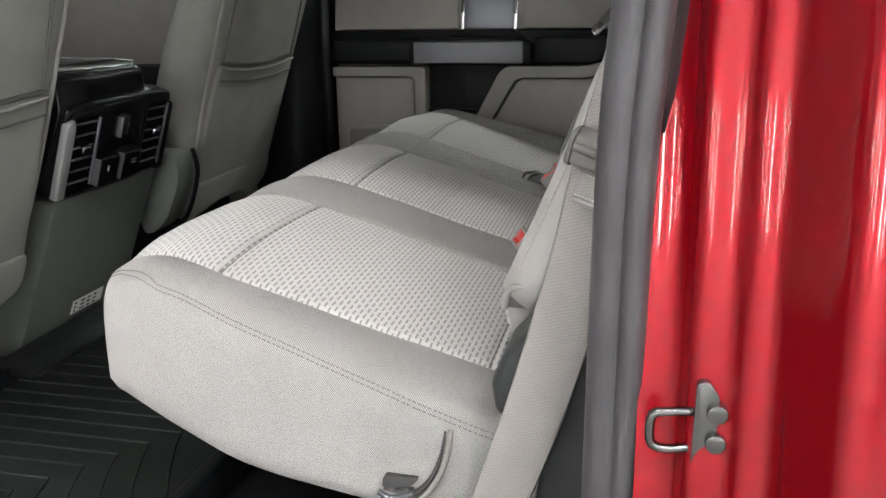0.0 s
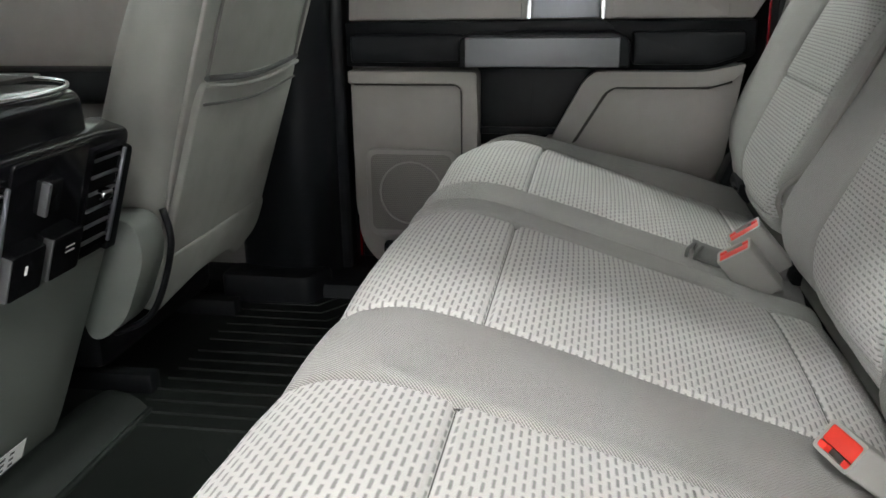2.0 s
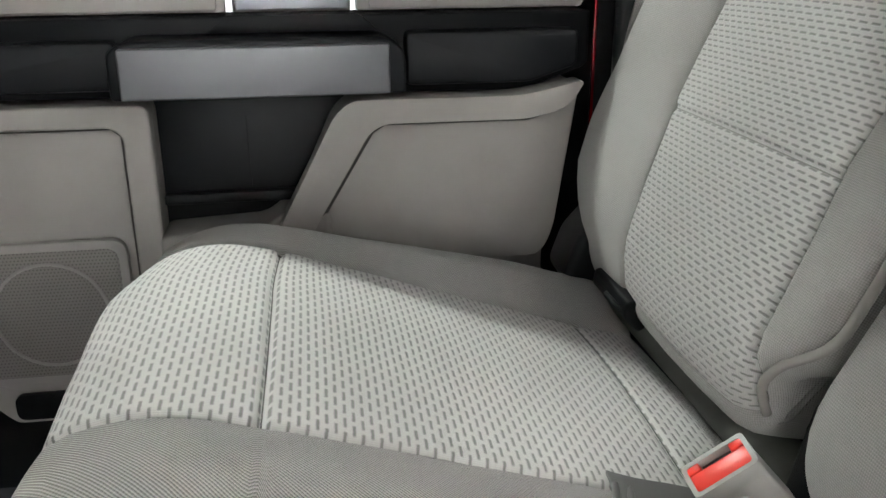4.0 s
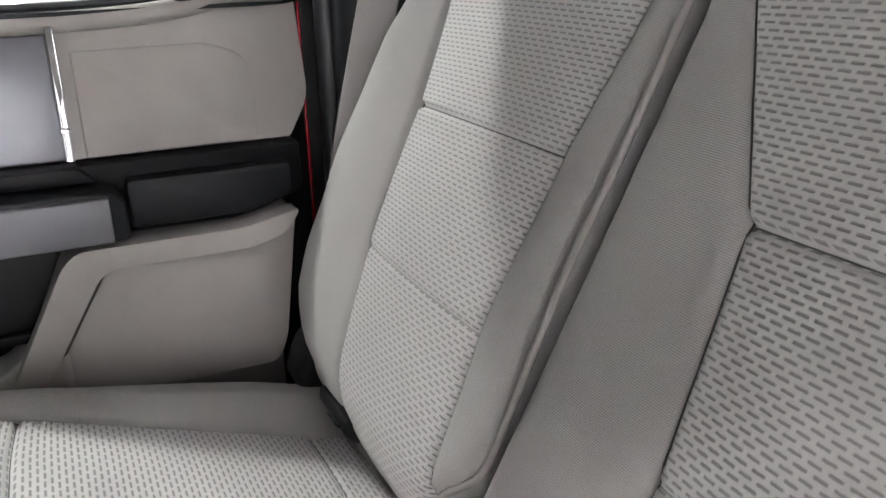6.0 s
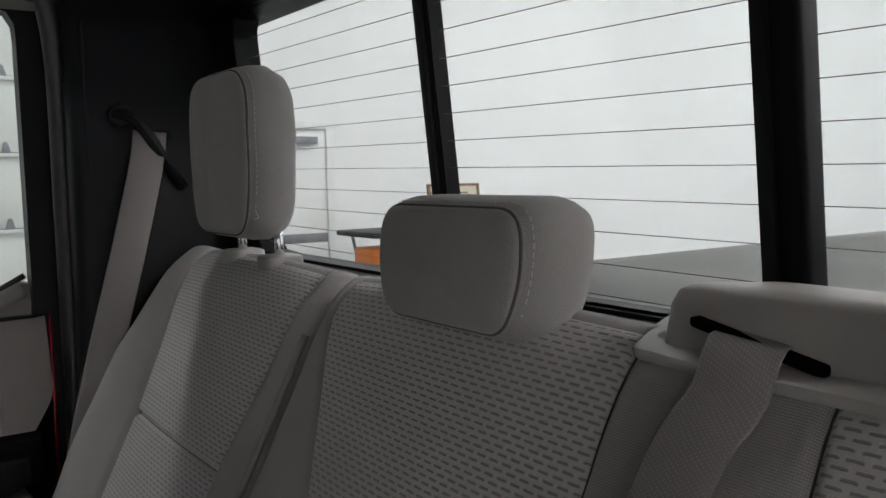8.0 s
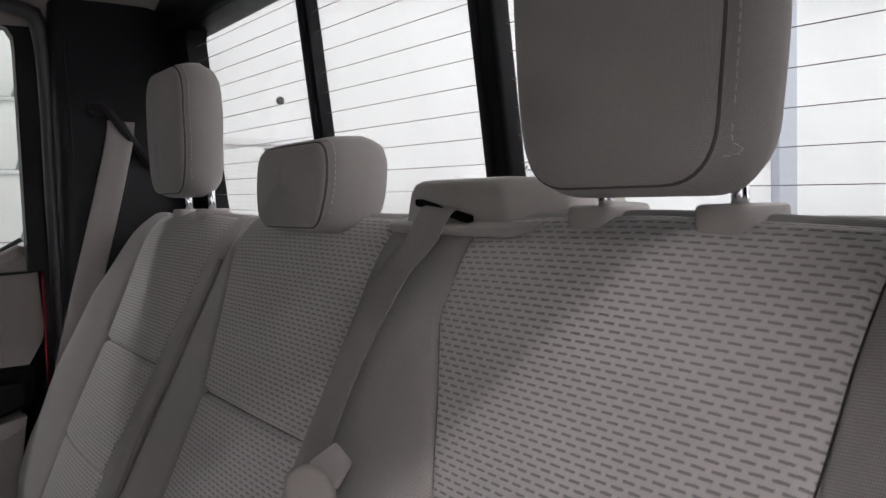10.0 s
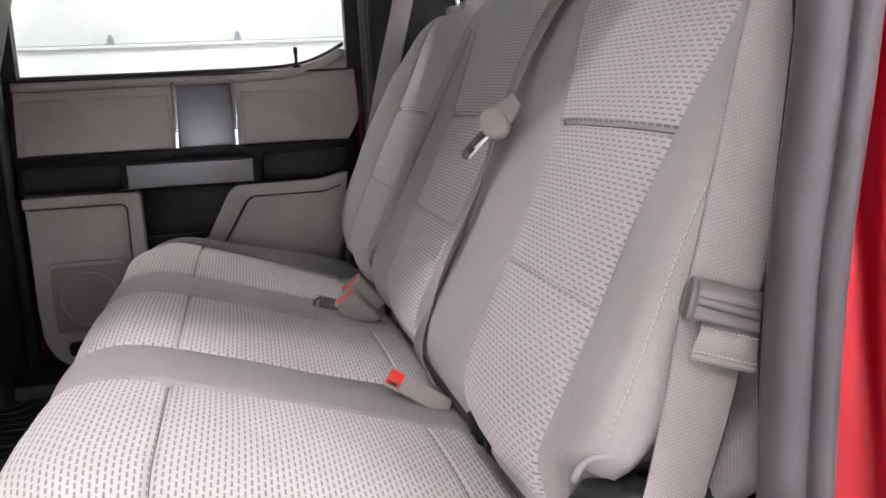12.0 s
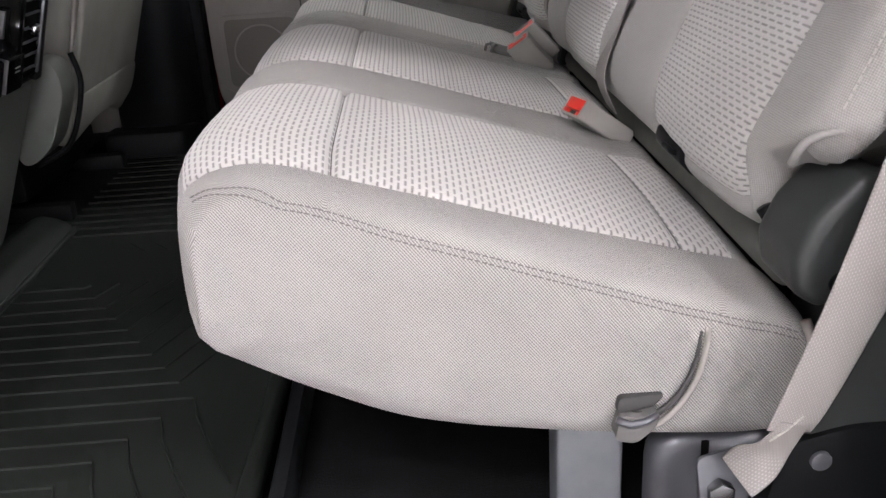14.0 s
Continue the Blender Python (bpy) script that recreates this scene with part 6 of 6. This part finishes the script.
# ---- floor, mat and things under the bench ----
def cab_floor():
    fl = finish("floor", box(-1.5, 0.90, -0.04, 1.50, FLOOR - 0.05, FLOOR - 0.012, 0.004), CARPET)
    tagged(fl, "black carpet on the cab floor", "carpet", kind="structure")
    mat = thing("floor_mat", "black ribbed rubber floor mat with a raised lip", "floor mat")
    bm = box(-0.60, 0.085, 0.0, 1.47, FLOOR - 0.014, FLOOR, 0.004)
    part("sheet", bm, MAT, mat)
    part("lip", tube([(0.088, 0.0, FLOOR + 0.006), (0.098, 0.4, FLOOR + 0.008), (0.098, 1.1, FLOOR + 0.008), (0.09, 1.46, FLOOR + 0.006)], 0.012, 10, 0.03), MAT, mat, "raised rubber lip")

    def rib(points, w=0.0022, h=0.0022):
        bm = bmesh.new()
        pts = [Vector(p) for p in points]
        rows = []
        for i, p in enumerate(pts):
            d = (pts[min(i + 1, len(pts) - 1)] - pts[max(i - 1, 0)]).normalized()
            s = Vector((-d.y, d.x, 0)) * w
            rows.append([bm.verts.new((p.x + s.x * a, p.y + s.y * a, FLOOR + b)) for a, b in ((-1, -0.002), (-0.5, h), (0.5, h), (1, -0.002))])
        for r, q in zip(rows, rows[1:]):
            for k in range(3):
                bm.faces.new((r[k], r[k + 1], q[k + 1], q[k]))
        bmesh.ops.recalc_face_normals(bm, faces=bm.faces[:])
        return bm
    # angled ribs of the wells, straight ribs over the tunnel
    for k in range(-9, 10):
        y, x = 0.378 + 0.037 * k, -0.026 * abs(k) - 0.003 * (k < 0)
        if k > 0:
            run = min(0.72 - y, (0.055 - x) * 2.1)
            pts = [(-0.36, y), (x, y), (x + run * 0.47, y + run)]
        else:
            pts = [(-0.36, y), (x, y), (x + 0.012, y - 0.04), (x + 0.038, y - 0.10), (x + 0.072, max(y - 0.165, 0.015))]
        part("rib", rib([(p, max(q, 0.012), 0) for p, q in pts]), MAT, mat)
    for k in range(4):
        part("rib", rib([(-0.215 + 0.038 * k, 0.885, 0), (-0.180 + 0.038 * k, 0.845, 0)]), MAT, mat)
    for k in range(8):
        y = 0.935 + 0.036 * k
        part("rib", rib([(-0.36, y, 0), (0.06, y, 0)], 0.0035, 0.003), MAT, mat)
    for k in range(6):
        y, x = 1.235 + 0.036 * k, -0.115 - 0.022 * k
        part("rib", rib([(-0.36, y, 0), (x, y, 0), (x + 0.06, y + 0.09, 0)]), MAT, mat)
    lip = thing("tunnel_ridge", "black rubber ridge at the console foot", "floor mat")
    part("ridge", prism(rounded([(-0.47, FLOOR - 0.01), (-0.33, FLOOR - 0.01), (-0.36, FLOOR + 0.02), (-0.40, FLOOR + 0.03)], 0.015), 0.50, 0.98, "y", 0.008), MAT, lip)
    part("ridge_lip", tube([(-0.338, 0.505, FLOOR + 0.002), (-0.335, 0.74, FLOOR + 0.003), (-0.338, 0.975, FLOOR + 0.002)], 0.005, 8, 0.03), MAT, lip, "rounded rubber edge")
    tray = thing("under_seat_tray", "black plastic storage tray under the bench", "storage tray")
    part("base", box(0.125, 0.80, 0.05, 1.44, FLOOR - 0.012, FLOOR + 0.006, 0.004), CARPET, tray)
    part("edge", box(0.125, 0.14, 0.03, 1.44, FLOOR - 0.01, FLOOR + 0.05, 0.004), BLACK, tray)


cab_floor()


# ---- front of the cab and its far side, closing the view past the console ----
def cab_front():
    d = finish("dashboard", prism(rounded([(-1.12, 0.55), (-1.05, 0.62), (-1.02, 0.90), (-1.12, 0.98), (-1.45, 1.0), (-1.45, 0.3), (-1.2, 0.3)], 0.03), 0.0, 1.49, "y", 0.02), SOFTBLACK)
    tagged(d, "dark front dashboard", "dashboard", kind="structure")
    f = thing("front_door", "grey trimmed front cab door with a window", "door", kind="structure")
    part("trim", prism(rounded([(-1.3, 0.3), (-0.42, 0.3), (-0.42, 0.98), (-1.3, 0.98)], 0.03), 1.56, 1.62, "y", 0.012), TAN, f)
    part("armrest", box(-1.1, -0.5, 1.49, 1.57, 0.66, 0.73, 0.02), SOFTBLACK, f, "dark armrest")
    part("door_skin", box(-1.32, -0.43, 1.62, 1.68, 0.36, 0.97, 0.01), RED, f, "red painted door skin")
    part("pane", box(-1.3, -0.40, 1.63, 1.634, 0.97, 1.45, 0), GLASS, f, "clear side window glass").visible_shadow = False
    for x0, x1 in ((-0.43, -0.39),):
        part("frame_post", box(x0, x1, 1.60, 1.65, 0.97, 1.47, 0.006), SOFTBLACK, f)
    w = thing("windscreen", "sloping front windscreen glass", "windscreen", kind="structure")
    part("pane", prism([(-1.95, 0.98), (-1.942, 0.98), (-1.40, 1.50), (-1.408, 1.50)], -0.05, 1.54, "y", 0), GLASS, w).visible_shadow = False
    h = finish("bonnet", prism(rounded([(-1.4, 0.5), (-1.95, 0.98), (-3.1, 0.86), (-3.2, 0.2), (-1.4, -0.1)], 0.06), -0.15, 1.64, "y", 0.05), RED)
    tagged(h, "red painted bonnet", "bonnet", kind="structure")


cab_front()


# ---- load bed with its cover ----
def load_bed():
    bed = thing("load_bed", "red pickup load bed with black rails", "truck bed", kind="structure")
    part("side", box(0.93, 2.75, 1.56, 1.70, 0.0, 0.94, 0.03, segments=3), RED, bed)
    part("side", box(1.05, 2.75, -0.21, -0.05, 0.0, 0.94, 0.03, segments=3), RED, bed)
    part("tailgate", box(2.72, 2.80, -0.15, 1.64, 0.2, 0.94, 0.02), RED, bed)
    part("bed_floor", box(0.93, 2.75, -0.05, 1.56, 0.25, 0.29, 0.004), BLACK, bed)
    part("front_panel", box(0.93, 0.96, -0.05, 1.56, 0.25, 0.94, 0.004), RED, bed)
    c = thing("bed_cover", "grey vinyl cover stretched over the load bed", "bed cover")
    bm = bmesh.new()
    xs, ys = np.linspace(0.93, 2.78, 60), np.linspace(-0.06, 1.50, 40)
    def height(x, y):
        e = min(abs(y + 0.06), abs(1.50 - y))
        sag = 0.012 * math.sin((x - 0.93) / 1.85 * math.pi * 4) ** 2
        return 1.0 - 0.012 * math.exp(-e / 0.02) - sag * min(1, e / 0.2) + 0.004 * noise.noise(Vector((x * 3, y * 2, 0.3)))
    g = [[bm.verts.new((float(x), float(y), height(x, y))) for y in ys] for x in xs]
    for a, b in zip(g, g[1:]):
        for k in range(len(ys) - 1):
            bm.faces.new((a[k], b[k], b[k + 1], a[k + 1]))
    bmesh.ops.solidify(bm, geom=bm.faces[:], thickness=0.006)
    bmesh.ops.recalc_face_normals(bm, faces=bm.faces[:])
    part("sheet", bm, VINYL, c)
    for y in (-0.06, 1.50):
        part("rail", box(0.93, 2.78, y - 0.02, y + 0.02, 0.965, 0.992, 0.006), VINYL, c, "clamped edge rail")


load_bed()


# ---- the shop round the truck ----
def shop():
    g = finish("ground", box(-14, 16, -9, 14, GROUND - 0.1, GROUND, 0), CONCRETE)
    tagged(g, "grey sealed concrete shop floor", "shop floor", kind="structure")
    W = 7.0
    # wall with the overhead door opening and a walk door
    def slab(name, x0, x1, z0, z1):
        return tagged(finish(name, box(x0, x1, W, W + 0.15, z0, z1, 0), WALLPAINT), "white painted shop wall", "wall", kind="structure")
    slab("wall_north_a", -14, -3.2, GROUND, 4.6)
    slab("wall_north_b", 2.4, 16, GROUND, 4.6)
    slab("wall_north_c", -3.2, 2.4, 3.53, 4.6)
    tagged(finish("wall_west", box(-14.2, -14, -9, 14, GROUND, 4.6, 0), WALLPAINT), "white painted shop wall", "wall", kind="structure")
    tagged(finish("wall_east", box(16, 16.2, -9, 14, GROUND, 4.6, 0), WALLPAINT), "white painted shop wall", "wall", kind="structure")
    tagged(finish("wall_south", box(-14, 16, -6.2, -6, GROUND, 4.6, 0), WALLPAINT), "white painted shop wall", "wall", kind="structure")
    tagged(finish("ceiling_shop", box(-14, 16, -9.2, 14, 4.6, 4.7, 0), WALLPAINT), "white shop ceiling", "ceiling", kind="structure")
    # overhead door
    od = thing("overhead_door", "white ribbed sectional overhead door", "garage door", kind="structure")
    sec = 0.54
    for k in range(8):
        z0 = -0.776 + sec * k
        part("panel", box(-3.2, 2.4, W + 0.02, W + 0.06, max(z0, GROUND), z0 + sec - 0.012, 0.004), DOORSECTION, od)
        part("rib", box(-3.2, 2.4, W - 0.012, W + 0.02, z0 + sec - 0.035, z0 + sec - 0.008, 0.004), DOORSECTION, od)
        for x in (-2.6, -1.62, -0.635, 0.362, 1.30, 2.2):
            clip = prism(rounded([(x - 0.035, z0 + sec - 0.01), (x + 0.035, z0 + sec - 0.01), (x + 0.012, z0 + sec + 0.07), (x - 0.012, z0 + sec + 0.07)], 0.008), W - 0.005, W + 0.021, "y", 0.003)
            part("hinge", clip, STEEL, od, "grey steel hinge")
    part("window_pane", box(0.0, 0.42, W + 0.012, W + 0.021, 0.98, 1.22, 0.01), DOORSECTION, od)
    for x in (-3.28, 2.4):
        part("track", box(x, x + 0.08, W - 0.05, W + 0.02, GROUND, 3.53, 0.005), STEEL, od)
    # walk door
    wd = thing("walk_door", "white steel walk door with a closer arm", "door", kind="structure")
    part("leaf", box(2.86, 3.80, W - 0.012, W - 0.002, GROUND, 1.57, 0.003), DOORPAINT, wd)
    part("door_frame", box(2.78, 2.855, W - 0.03, W, GROUND, 1.64, 0.004), DOORPAINT, wd)
    part("door_frame", box(3.805, 3.88, W - 0.03, W, GROUND, 1.64, 0.004), DOORPAINT, wd)
    part("door_frame", box(2.78, 3.88, W - 0.032, W, 1.575, 1.64, 0.004), DOORPAINT, wd)
    part("closer", join(box(3.42, 3.70, W - 0.08, W - 0.012, 1.45, 1.51, 0.008), box(3.2, 3.5, W - 0.09, W - 0.07, 1.53, 1.545, 0.003)), STEEL, wd, "grey door closer")
    part("threshold_band", box(2.86, 3.80, W - 0.016, W - 0.01, 0.60, 0.68, 0.003), STEEL, wd, "grey push bar")
    sp = thing("wall_sensor", "small dark round sensor on the white wall", "sensor")
    part("body", drum(0.035, 0.03, "y", 20, 0.006, Matrix.Translation((3.396, W - 0.015, 1.965))), INKSHADE, sp)
    # column and conduit
    tagged(finish("column", prism(rounded([(10.35, W - 0.14), (10.75, W - 0.14), (10.75, W), (10.35, W)], 0.02), GROUND, 4.6, "z", 0), COLUMN), "pale blue-grey painted wall column", "column", kind="structure")
    # framed notice on a bench
    pf = thing("framed_notice", "dark wooden frame with a cream printed sheet, standing on the table", "picture frame")
    stand = Matrix.Translation((4.50, 6.02, 0.742)) @ Matrix.Rotation(radians(-8), 4, "X")
    part("picture_frame", moved(frame_bm([(-0.26, 0.0), (0.26, 0.0), (0.26, 0.35), (-0.26, 0.35)], [(-0.238, 0.022), (0.238, 0.022), (0.238, 0.328), (-0.238, 0.328)], -0.012, 0.012), stand), WOOD, pf)
    part("sheet", moved(box(-0.24, 0.24, -0.002, 0.004, 0.02, 0.33, 0), stand), PAPER, pf, "cream printed sheet")
    part("print", moved(join(*[box(-0.15 + 0.03 * (k % 2), 0.14 - 0.04 * (k % 3), -0.004, -0.0025, 0.27 - 0.034 * k, 0.279 - 0.034 * k, 0) for k in range(6)]), stand), INKSHADE, pf, "illegible dark print")
    tb = thing("workbench", "dark folding table with steel legs", "table")
    part("top", box(3.55, 5.0, 5.75, 6.35, 0.70, 0.74, 0.005), SOFTBLACK, tb)
    for x in (3.65, 4.9):
        for y in (5.82, 6.28):
            part("leg", tube([(x, y, 0.71), (x + (0.25 if x < 4 else -0.25), y, GROUND)], 0.014, 8, smooth=False), STEEL, tb)
    jug = thing("red_bottle", "red plastic bottle lying on the table", "bottle")
    part("body", tube([(3.74, 5.9, 0.775), (3.84, 5.95, 0.80)], 0.034, 14, smooth=False), BUTTON, jug)
    part("neck", tube([(3.83, 5.945, 0.797), (3.88, 5.97, 0.812)], 0.014, 12, smooth=False), BUTTON, jug)
    for k, (x, h) in enumerate(((3.90, 0.15), (4.02, 0.10), (4.08, 0.16), (4.16, 0.13))):
        y = 6.0 + 0.05 * (k % 2)
        bottle = thing("bottle", "small dark bottle standing on the table", "bottle", "bottles on the table")
        body = part("body", tube([(x, y, 0.74), (x, y, 0.74 + h * 0.65), (x, y, 0.74 + h * 0.9)], lambda t: 0.024 if t < 0.6 else 0.011, 12, 0.015), SOFTBLACK, bottle)
        part("cap", drum(0.012, 0.02, "z", 12, 0.002, Matrix.Translation((x, y, 0.74 + h * 0.95))), STEEL, body)
    ob = thing("orange_crate", "orange plastic box under the table", "box")
    part("body", box(3.62, 3.98, 5.9, 6.2, GROUND + 0.72, GROUND + 0.96, 0.02), ORANGE, ob)
    part("stand", box(3.58, 4.05, 5.86, 6.24, GROUND, GROUND + 0.72, 0.02), STEEL, ob)
    # ceiling fixtures
    for x in (-9.0, -5.0, -1.2, 2.6, 6.4, 10.2, 14.0):
        for y in (-4.5, -3.1, 4.4) if x > -2 else (4.4,):
            lampob = thing("shop_light", "white ceiling fixture with a lit diffuser", "ceiling light", "shop ceiling lights")
            part("housing", box(x - 0.65, x + 0.65, y - 0.17, y + 0.17, 4.53, 4.6, 0.01), DOORPAINT, lampob)
            part("diffuser", box(x - 0.62, x + 0.62, y - 0.13, y + 0.13, 4.505, 4.532, 0.006), LAMP if y > 0 else LAMP_OPEN if y > -4 else LAMP_BACK, lampob, "lit white diffuser")
    # unseen glowing bars, added so that the red jamb reflects upright highlights
    for x in (-7.5, -5.4, -3.3, -1.6, 0.1, 1.8, 3.9, 6.0):
        bar = thing("highlight_bar", "added unseen light bar that puts highlights on the red jamb", "wall light", "wall light bars")
        part("housing", box(x - 0.09, x + 0.09, -6.0, -5.95, 0.50, 1.16, 0.01), DOORPAINT, bar)
        part("diffuser", box(x - 0.035, x + 0.035, -5.95, -5.92, 0.54, 1.12, 0.006), LAMP_BAR, bar, "lit white diffuser")


shop()
